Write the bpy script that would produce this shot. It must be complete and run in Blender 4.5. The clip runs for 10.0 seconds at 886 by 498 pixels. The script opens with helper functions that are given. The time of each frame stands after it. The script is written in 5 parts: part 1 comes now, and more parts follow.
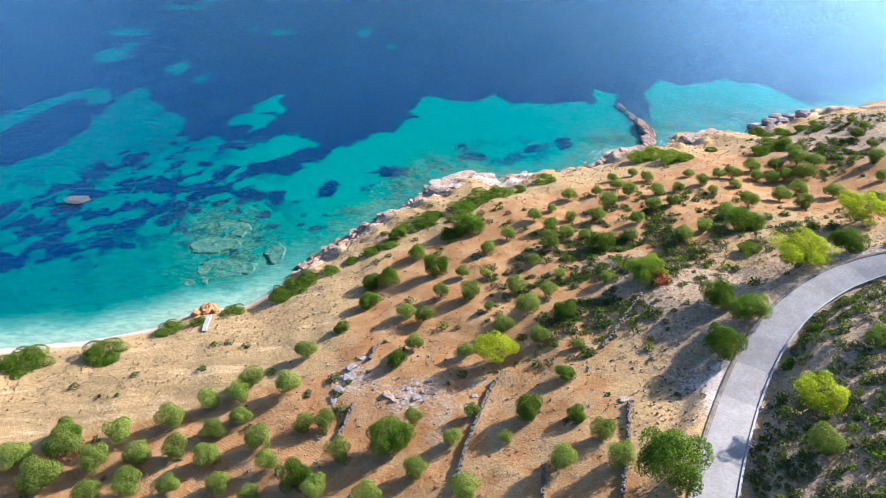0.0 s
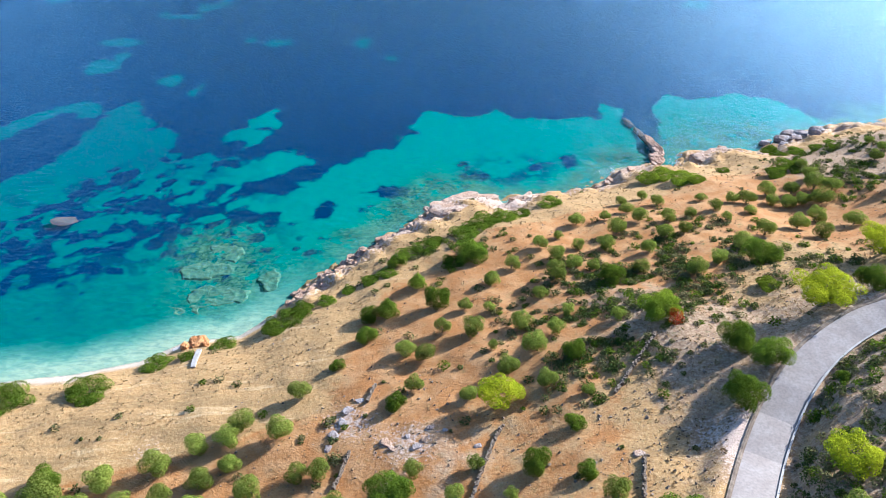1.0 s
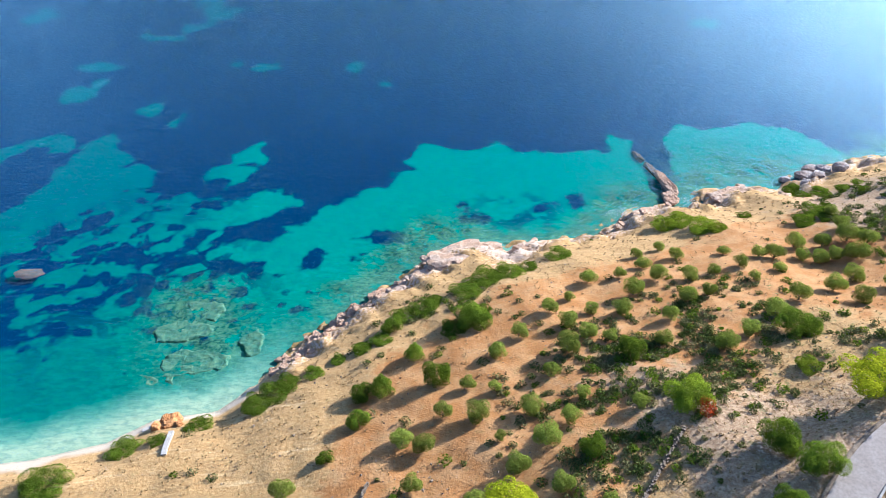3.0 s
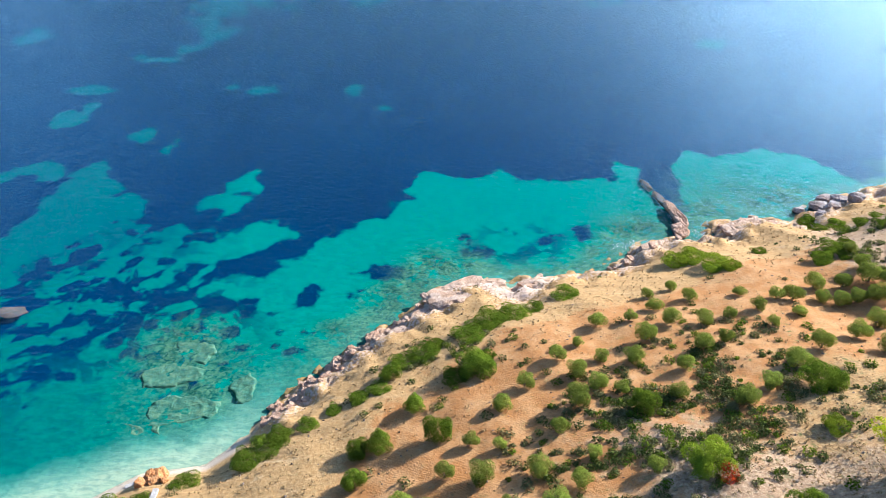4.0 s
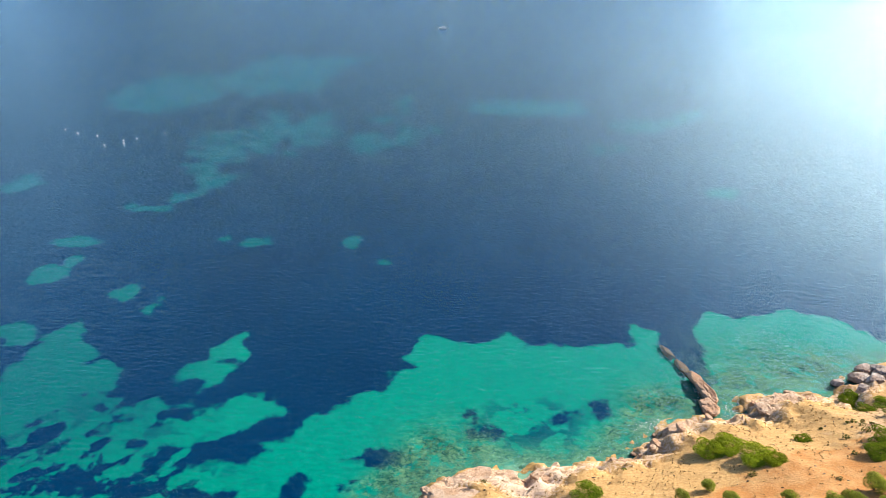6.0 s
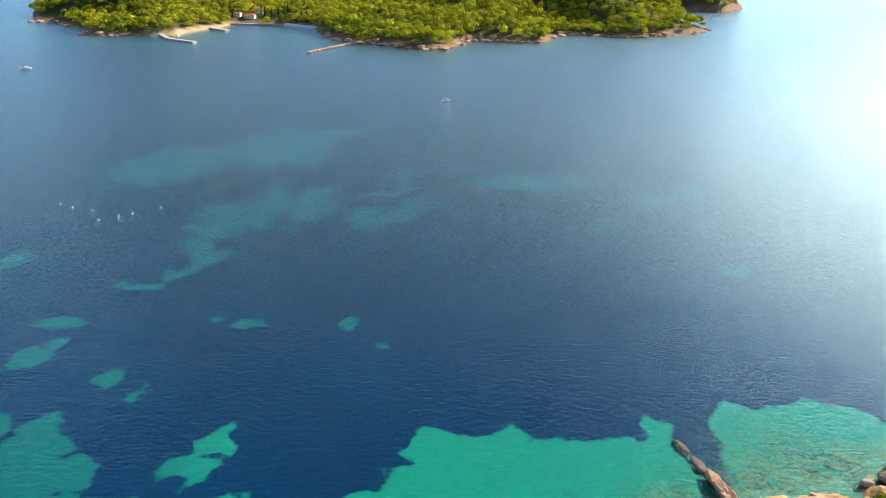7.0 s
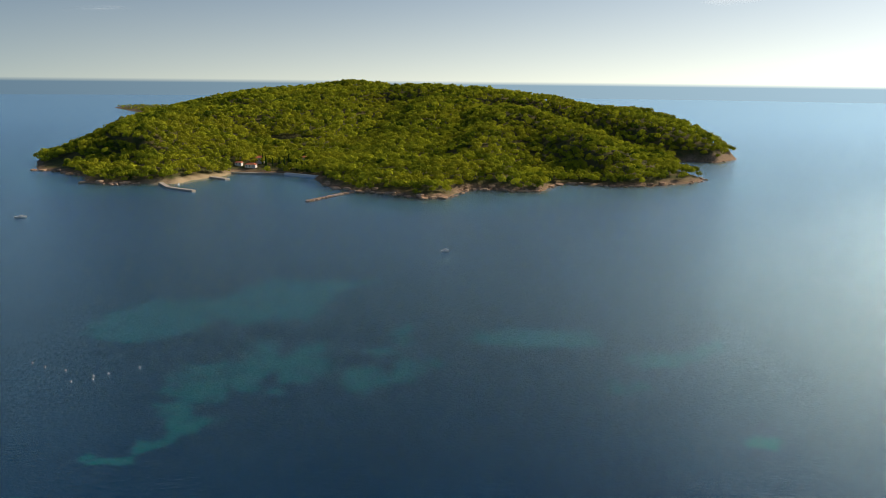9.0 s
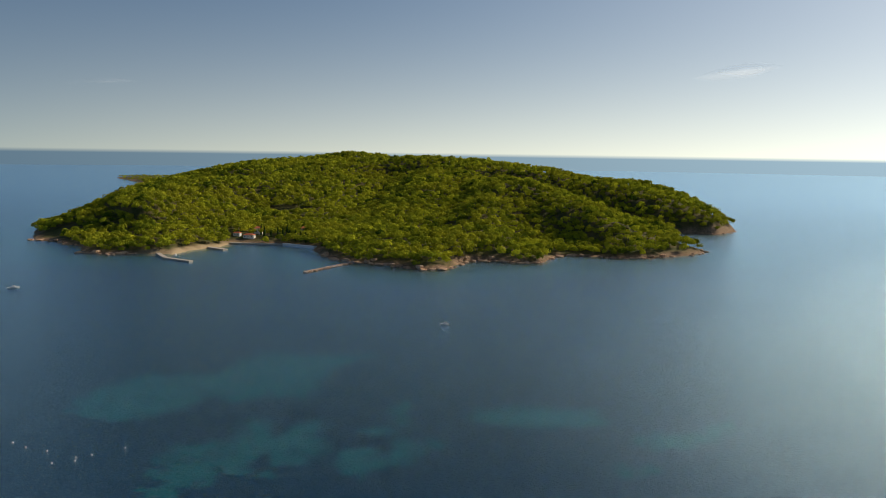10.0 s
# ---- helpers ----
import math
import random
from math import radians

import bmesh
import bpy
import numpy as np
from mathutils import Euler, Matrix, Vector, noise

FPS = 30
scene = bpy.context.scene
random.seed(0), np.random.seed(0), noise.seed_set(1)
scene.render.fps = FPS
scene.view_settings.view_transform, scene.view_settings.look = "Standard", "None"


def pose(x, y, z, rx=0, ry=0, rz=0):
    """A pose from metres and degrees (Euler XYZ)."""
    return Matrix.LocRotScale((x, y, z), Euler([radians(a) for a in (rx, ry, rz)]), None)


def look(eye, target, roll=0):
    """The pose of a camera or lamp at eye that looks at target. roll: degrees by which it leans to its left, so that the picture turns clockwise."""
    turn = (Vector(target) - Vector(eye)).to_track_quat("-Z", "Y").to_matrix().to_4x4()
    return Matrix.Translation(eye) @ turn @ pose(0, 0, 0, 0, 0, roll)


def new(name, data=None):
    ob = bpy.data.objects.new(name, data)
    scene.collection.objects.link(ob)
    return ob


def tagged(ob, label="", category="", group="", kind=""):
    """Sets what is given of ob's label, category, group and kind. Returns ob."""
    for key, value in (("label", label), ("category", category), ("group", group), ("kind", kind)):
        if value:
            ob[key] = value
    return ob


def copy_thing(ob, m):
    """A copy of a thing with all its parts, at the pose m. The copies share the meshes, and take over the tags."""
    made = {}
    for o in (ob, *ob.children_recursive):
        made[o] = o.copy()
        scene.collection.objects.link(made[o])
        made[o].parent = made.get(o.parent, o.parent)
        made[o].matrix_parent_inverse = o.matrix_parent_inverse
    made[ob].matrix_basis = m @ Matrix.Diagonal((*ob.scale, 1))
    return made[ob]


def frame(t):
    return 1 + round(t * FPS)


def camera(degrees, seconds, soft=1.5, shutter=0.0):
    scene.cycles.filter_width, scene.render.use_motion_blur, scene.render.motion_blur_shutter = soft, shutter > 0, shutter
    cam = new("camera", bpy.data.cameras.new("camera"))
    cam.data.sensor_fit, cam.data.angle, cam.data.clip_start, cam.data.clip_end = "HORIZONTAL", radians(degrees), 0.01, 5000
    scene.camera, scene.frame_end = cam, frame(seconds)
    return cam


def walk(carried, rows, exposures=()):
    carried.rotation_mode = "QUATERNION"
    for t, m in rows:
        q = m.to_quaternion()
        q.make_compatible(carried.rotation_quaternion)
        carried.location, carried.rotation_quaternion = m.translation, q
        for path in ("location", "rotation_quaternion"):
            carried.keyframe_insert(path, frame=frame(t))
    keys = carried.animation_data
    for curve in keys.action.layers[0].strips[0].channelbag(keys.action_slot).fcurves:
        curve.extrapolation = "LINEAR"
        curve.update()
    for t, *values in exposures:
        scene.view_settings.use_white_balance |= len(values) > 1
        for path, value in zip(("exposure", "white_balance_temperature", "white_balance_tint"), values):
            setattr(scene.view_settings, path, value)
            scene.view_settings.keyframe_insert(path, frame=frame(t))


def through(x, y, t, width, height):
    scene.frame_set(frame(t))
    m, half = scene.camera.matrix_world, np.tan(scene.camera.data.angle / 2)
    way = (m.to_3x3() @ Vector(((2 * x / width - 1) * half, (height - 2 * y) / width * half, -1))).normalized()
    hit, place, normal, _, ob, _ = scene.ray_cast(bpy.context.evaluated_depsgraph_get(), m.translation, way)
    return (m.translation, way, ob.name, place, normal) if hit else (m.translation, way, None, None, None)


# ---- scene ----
cam = camera(56.8, 10.0, soft=0.55)
PATH = [
    (0, (0.6, 4.853, 93.752), (0.633, 6.475, 92.583), 0.3),
    (0.5, (0.476, 8.98, 93.777), (0.51, 10.603, 92.609), 0.4),
    (1, (0.491, 13.128, 93.788), (0.524, 14.751, 92.62), 0.4),
    (1.5, (0.396, 17.228, 93.787), (0.438, 18.852, 92.62), 0.3),
    (2, (0.204, 21.353, 93.855), (0.248, 22.977, 92.688), 0.4),
    (3.5, (0.185, 33.812, 94.034), (0.229, 35.439, 92.873), 0.4),
    (4, (0.227, 37.929, 94.085), (0.27, 39.569, 92.94), 0.4),
    (4.5, (-0.009, 42.051, 94.112), (0.037, 43.729, 93.026), 0.4),
    (5, (-0.228, 46.258, 94.155), (-0.18, 47.979, 93.138), 0.5),
    (5.5, (-0.238, 50.579, 94.113), (-0.19, 52.338, 93.162), 0.5),
    (7, (1.08, 64.224, 94.06), (1.114, 66.084, 93.324), 0.5),
    (7.5, (1.271, 68.848, 93.977), (1.306, 70.738, 93.322), 0.5),
    (8, (1.282, 73.315, 93.905), (1.317, 75.231, 93.333), 0.5),
    (8.5, (1.07, 77.901, 93.899), (1.106, 79.841, 93.412), 0.7),
    (9, (0.606, 82.309, 93.842), (0.644, 84.268, 93.439), 0.6),
    (9.5, (0.378, 86.492, 93.841), (0.417, 88.467, 93.524), 0.7),
    (10, (0.136, 90.378, 93.827), (0.176, 92.364, 93.593), 0.8),
]
walk(cam, [(t, look(eye, target, roll)) for t, eye, target, roll in PATH],
     exposures=[(0.0, 1.22, 4900, 10), (3.5, 1.25, 5100, 10), (5.5, 1.2, 6000, 10), (7.0, 1.16, 6900, 10), (8.0, 1.0, 7000, 10), (8.5, 0.38, 7100, 10), (10.0, -0.22, 7200, 10)])

# ---- light: low morning sun, clear hazy sky ----
SUN_EL, SUN_AZ = 27.0, 31.0  # degrees above the horizon; degrees from +x towards +y
sun_dir = Vector((math.cos(radians(SUN_EL)) * math.cos(radians(SUN_AZ)), math.cos(radians(SUN_EL)) * math.sin(radians(SUN_AZ)), math.sin(radians(SUN_EL))))
sun = new("sun", bpy.data.lights.new("sun", "SUN"))
sun.data.energy, sun.data.angle, sun.data.color = 5.5, radians(0.6), (1.0, 0.89, 0.74)
sun.matrix_world = look(sun_dir * 500, (0, 0, 0))
world = bpy.data.worlds.new("world")
scene.world = world
world.use_nodes = True
wn, wl = world.node_tree.nodes, world.node_tree.links
wn.clear()
w_out, w_bg = wn.new("ShaderNodeOutputWorld"), wn.new("ShaderNodeBackground")
w_sky, w_tc = wn.new("ShaderNodeTexSky"), wn.new("ShaderNodeTexCoord")
w_sky.sky_type, w_sky.sun_disc = "NISHITA", False
w_sky.sun_elevation, w_sky.sun_rotation = radians(SUN_EL), radians(90 - SUN_AZ)
w_sky.air_density, w_sky.dust_density, w_sky.ozone_density = 1.0, 0.45, 4.0
w_bg.inputs["Strength"].default_value = 0.08
# the sea's own colour goes on below the horizon, past the end of the water sheet
w_sep, w_max, w_com = wn.new("ShaderNodeSeparateXYZ"), wn.new("ShaderNodeMath"), wn.new("ShaderNodeCombineXYZ")
w_max.operation, w_max.inputs[1].default_value = "MAXIMUM", 0.0
w_lift = wn.new("ShaderNodeMath")
w_lift.operation, w_lift.inputs[1].default_value, w_lift.inputs[2].default_value = "MULTIPLY_ADD", 0.92, 0.085
wl.new(w_tc.outputs["Generated"], w_sep.inputs[0])
wl.new(w_sep.outputs["Z"], w_max.inputs[0])
wl.new(w_sep.outputs["X"], w_com.inputs["X"])
wl.new(w_sep.outputs["Y"], w_com.inputs["Y"])
wl.new(w_max.outputs[0], w_lift.inputs[0])
wl.new(w_lift.outputs[0], w_com.inputs["Z"])
wl.new(w_com.outputs[0], w_sky.inputs["Vector"])
w_map, w_mix = wn.new("ShaderNodeMapRange"), wn.new("ShaderNodeMix")
w_mix.data_type, w_mix.blend_type = "RGBA", "MULTIPLY"
w_map.inputs["From Min"].default_value, w_map.inputs["From Max"].default_value = -0.0005, -0.005
wl.new(w_sep.outputs["Z"], w_map.inputs["Value"])
wl.new(w_map.outputs[0], w_mix.inputs["Factor"])
# broad bright haze on the sun's side of the sky
w_dot, w_pos, w_pow, w_glow, w_add = wn.new("ShaderNodeVectorMath"), wn.new("ShaderNodeMath"), wn.new("ShaderNodeMath"), wn.new("ShaderNodeMix"), wn.new("ShaderNodeMix")
w_dot.operation, w_dot.inputs[1].default_value = "DOT_PRODUCT", sun_dir
w_pos.operation, w_pos.inputs[1].default_value = "MAXIMUM", 0.0
w_pow.operation, w_pow.inputs[1].default_value = "POWER", 4.5
w_glow.data_type, w_add.data_type, w_add.blend_type = "RGBA", "RGBA", "ADD"
w_glow.inputs["A"].default_value, w_glow.inputs["B"].default_value = (0, 0, 0, 1), (6.6, 6.2, 5.4, 1)
w_add.inputs["Factor"].default_value = 1.0
wl.new(w_tc.outputs["Generated"], w_dot.inputs[0])
wl.new(w_dot.outputs["Value"], w_pos.inputs[0])
wl.new(w_pos.outputs[0], w_pow.inputs[0])
wl.new(w_pow.outputs[0], w_glow.inputs["Factor"])
w_blue = wn.new("ShaderNodeMix")
w_blue.data_type, w_blue.blend_type = "RGBA", "MULTIPLY"
w_blue.inputs["Factor"].default_value, w_blue.inputs["B"].default_value = 1.0, (0.78, 0.92, 1.0, 1)
wl.new(w_sky.outputs[0], w_blue.inputs["A"])
wl.new(w_blue.outputs["Result"], w_add.inputs["A"])
wl.new(w_glow.outputs["Result"], w_add.inputs["B"])
# pale haze low over the horizon, thickest towards the sun
w_inv, w_low, w_side, w_veil, w_haze, w_sum = [wn.new("ShaderNodeMath") for _ in range(4)] + [wn.new("ShaderNodeMix") for _ in range(2)]
w_inv.operation, w_inv.inputs[0].default_value = "SUBTRACT", 1.0
w_low.operation, w_low.inputs[1].default_value = "POWER", 11.0
w_side.operation, w_side.inputs[1].default_value, w_side.inputs[2].default_value = "MULTIPLY_ADD", 0.66, 0.22
w_veil.operation = "MULTIPLY"
w_haze.data_type = w_sum.data_type = "RGBA"
w_sum.blend_type, w_sum.inputs["Factor"].default_value = "ADD", 1.0
w_haze.inputs["A"].default_value, w_haze.inputs["B"].default_value = (0, 0, 0, 1), (12.2, 10.5, 7.2, 1)
wl.new(w_max.outputs[0], w_inv.inputs[1])
wl.new(w_inv.outputs[0], w_low.inputs[0])
wl.new(w_pos.outputs[0], w_side.inputs[0])
wl.new(w_low.outputs[0], w_veil.inputs[0])
wl.new(w_side.outputs[0], w_veil.inputs[1])
wl.new(w_veil.outputs[0], w_haze.inputs["Factor"])
wl.new(w_add.outputs["Result"], w_sum.inputs["A"])
wl.new(w_haze.outputs["Result"], w_sum.inputs["B"])
wl.new(w_sum.outputs["Result"], w_mix.inputs["A"])
w_mix.inputs["B"].default_value = (0.31, 0.44, 0.62, 1)
wl.new(w_mix.outputs["Result"], w_bg.inputs["Color"])
wl.new(w_bg.outputs[0], w_out.inputs["Surface"])


# ---- numeric helpers ----
def hash2(ix, iy, seed):
    h = np.sin(ix * 127.1 + iy * 311.7 + seed * 74.7) * 43758.5453
    return h - np.floor(h)


def vnoise(x, y, seed=0):
    ix, iy = np.floor(x), np.floor(y)
    fx, fy = x - ix, y - iy
    fx, fy = fx * fx * (3 - 2 * fx), fy * fy * (3 - 2 * fy)
    a, b = hash2(ix, iy, seed), hash2(ix + 1, iy, seed)
    c, d = hash2(ix, iy + 1, seed), hash2(ix + 1, iy + 1, seed)
    return (a * (1 - fx) + b * fx) * (1 - fy) + (c * (1 - fx) + d * fx) * fy


def fbm(x, y, octaves=4, seed=0):
    total, amp = 0.0, 0.5
    for k in range(octaves):
        total = total + amp * (vnoise(x * 2 ** k, y * 2 ** k, seed + k * 3) * 2 - 1)
        amp *= 0.5
    return total


def smooth(a, b, v):
    t = np.clip((v - a) / (b - a), 0, 1)
    return t * t * (3 - 2 * t)


def seg_dist(pts, x, y, closed=False):
    """Distance to a polyline, and the share of its length at the nearest point."""
    p = np.array(pts, float)
    if closed:
        p = np.vstack([p, p[:1]])
    best, share = np.full(np.shape(x), 1e9), np.zeros(np.shape(x))
    for k, (a, b) in enumerate(zip(p[:-1], p[1:])):
        d = b - a
        t = np.clip(((x - a[0]) * d[0] + (y - a[1]) * d[1]) / (d @ d), 0, 1)
        r = np.hypot(x - a[0] - t * d[0], y - a[1] - t * d[1])
        share = np.where(r < best, k + t, share)
        best = np.minimum(best, r)
    return best, share


def inside(pts, x, y):
    """Signed distance to a closed outline, positive within."""
    p = np.array(pts, float)
    c = np.zeros(np.shape(x), bool)
    for a, b in zip(p, np.roll(p, -1, 0)):
        if a[1] != b[1]:
            c ^= ((a[1] > y) != (b[1] > y)) & (x < (b[0] - a[0]) * (y - a[1]) / (b[1] - a[1]) + a[0])
    d, _ = seg_dist(pts, x, y, True)
    return np.where(c, d, -d)


def link(name, verts, faces, mat, parent=None, label="", smooth_faces=False):
    """One mesh object from arrays of points and faces."""
    me = bpy.data.meshes.new(name)
    me.from_pydata([tuple(v) for v in np.asarray(verts, float).tolist()], [], [tuple(f) for f in np.asarray(faces).tolist()] if isinstance(faces, np.ndarray) else faces)
    me.materials.append(mat)
    if smooth_faces:
        me.shade_smooth()
    me.update()
    ob = new(name, me)
    if parent is not None:
        ob.parent = parent
    if label:
        ob["label"] = label
    return ob


def part(name, bm, mat, parent=None, label="", smooth_faces=False):
    """A bmesh as one mesh object under a thing."""
    me = bpy.data.meshes.new(name)
    bm.to_mesh(me)
    bm.free()
    me.materials.append(mat)
    if smooth_faces:
        me.shade_smooth()
    ob = new(name, me)
    if parent is not None:
        ob.parent = parent
    if label:
        ob["label"] = label
    return ob


def attribute(ob, name, values):
    a = ob.data.attributes.new(name, "FLOAT", "POINT")
    a.data.foreach_set("value", np.asarray(values, np.float32).ravel())


def grid(xs, ys):
    X, Y = np.meshgrid(xs, ys)
    n, m = len(xs), len(ys)
    i = np.arange((m - 1) * (n - 1))
    a = i // (n - 1) * n + i % (n - 1)
    return X.ravel(), Y.ravel(), np.stack([a, a + 1, a + n + 1, a + n], 1)


# ---- materials ----
class Mat:
    """A small wrapper for node materials."""

    def __init__(self, name):
        self.m = bpy.data.materials.new(name)
        self.m.use_nodes = True
        self.n, self.l = self.m.node_tree.nodes, self.m.node_tree.links
        self.b = self.n["Principled BSDF"]
        self.out = self.n["Material Output"]

    def put(self, sock, v):
        if isinstance(v, bpy.types.NodeSocket):
            self.l.new(v, sock)
        elif isinstance(v, tuple) and len(v) == 3 and sock.type == "RGBA":
            sock.default_value = (*v, 1)
        else:
            sock.default_value = v

    def pos(self, scale=(1, 1, 1), rot=0.0, local=False):
        mp = self.n.new("ShaderNodeMapping")
        if local:
            self.l.new(self.n.new("ShaderNodeTexCoord").outputs["Object"], mp.inputs[0])
        else:
            self.l.new(self.n.new("ShaderNodeNewGeometry").outputs["Position"], mp.inputs[0])
        mp.inputs["Scale"].default_value = scale
        mp.inputs["Rotation"].default_value = (0, 0, radians(rot))
        return mp.outputs[0]

    def noise(self, scale, detail=4.0, rough=0.55, vec=None, distort=0.0):
        t = self.n.new("ShaderNodeTexNoise")
        t.inputs["Scale"].default_value, t.inputs["Detail"].default_value = scale, detail
        t.inputs["Roughness"].default_value, t.inputs["Distortion"].default_value = rough, distort
        self.l.new(vec if vec is not None else self.pos(), t.inputs["Vector"])
        return t.outputs["Fac"]

    def voronoi(self, scale, vec=None, feature="F1", out="Distance"):
        t = self.n.new("ShaderNodeTexVoronoi")
        t.feature = feature
        t.inputs["Scale"].default_value = scale
        self.l.new(vec if vec is not None else self.pos(), t.inputs["Vector"])
        return t.outputs[out]

    def attr(self, name):
        t = self.n.new("ShaderNodeAttribute")
        t.attribute_name = name
        return t.outputs["Fac"]

    def math(self, op, a, b=0.0):
        t = self.n.new("ShaderNodeMath")
        t.operation = op
        self.put(t.inputs[0], a)
        self.put(t.inputs[1], b)
        return t.outputs[0]

    def ramp(self, v, lo, hi, a=0.0, b=1.0):
        t = self.n.new("ShaderNodeMapRange")
        t.interpolation_type = "SMOOTHSTEP"
        self.put(t.inputs["Value"], v)
        for k, q in (("From Min", lo), ("From Max", hi), ("To Min", a), ("To Max", b)):
            t.inputs[k].default_value = q
        return t.outputs[0]

    def mix(self, f, a, b, blend="MIX"):
        t = self.n.new("ShaderNodeMix")
        t.data_type, t.blend_type = "RGBA", blend
        self.put(t.inputs["Factor"], f)
        self.put(t.inputs["A"], a)
        self.put(t.inputs["B"], b)
        return t.outputs["Result"]

    def bump(self, h, strength=0.5, dist=0.1):
        t = self.n.new("ShaderNodeBump")
        t.inputs["Strength"].default_value, t.inputs["Distance"].default_value = strength, dist
        self.l.new(h, t.inputs["Height"])
        return t.outputs[0]

    def done(self, color, rough=0.8, normal=None, metal=0.0, spec=0.3):
        self.put(self.b.inputs["Base Color"], color)
        self.put(self.b.inputs["Roughness"], rough)
        self.b.inputs["Metallic"].default_value = metal
        self.b.inputs["Specular IOR Level"].default_value = spec
        if normal is not None:
            self.l.new(normal, self.b.inputs["Normal"])
        return self.m


def leaf_material(name, dark, light, through=0.35, tip=None, tone=""):
    k = Mat(name)
    g = k.n.new("ShaderNodeNewGeometry")
    o = k.n.new("ShaderNodeObjectInfo")
    c = k.mix(k.attr(tone) if tone else g.outputs["Random Per Island"], dark, light)
    c = k.mix(k.ramp(k.noise(0.02 if tone else 0.35, 3), 0.42, 0.62, 0, 0.6), c, tip if tip else light)
    v = k.math("ADD", k.math("MULTIPLY", o.outputs["Random"], 0.5), 0.75)
    h = k.n.new("ShaderNodeHueSaturation")
    k.put(h.inputs["Value"], v)
    k.put(h.inputs["Color"], c)
    d, t, mx = k.n.new("ShaderNodeBsdfDiffuse"), k.n.new("ShaderNodeBsdfTranslucent"), k.n.new("ShaderNodeMixShader")
    k.l.new(h.outputs[0], d.inputs["Color"])
    k.l.new(h.outputs[0], t.inputs["Color"])
    mx.inputs[0].default_value = through
    k.l.new(d.outputs[0], mx.inputs[1])
    k.l.new(t.outputs[0], mx.inputs[2])
    k.l.new(mx.outputs[0], k.out.inputs["Surface"])
    return k.m


def simple_material(name, a, b, scale=3.0, rough=0.8, bump=0.3, dist=0.05, local=False):
    k = Mat(name)
    p = k.pos(local=local)
    n1, n2 = k.noise(scale, 5, vec=p), k.noise(scale * 6, 3, vec=p)
    c = k.mix(k.ramp(n1, 0.35, 0.68), a, b)
    c = k.mix(k.ramp(n2, 0.3, 0.75, 0, 0.5), c, tuple(q * 0.6 for q in a))
    return k.done(c, rough, k.bump(n2, bump, dist))


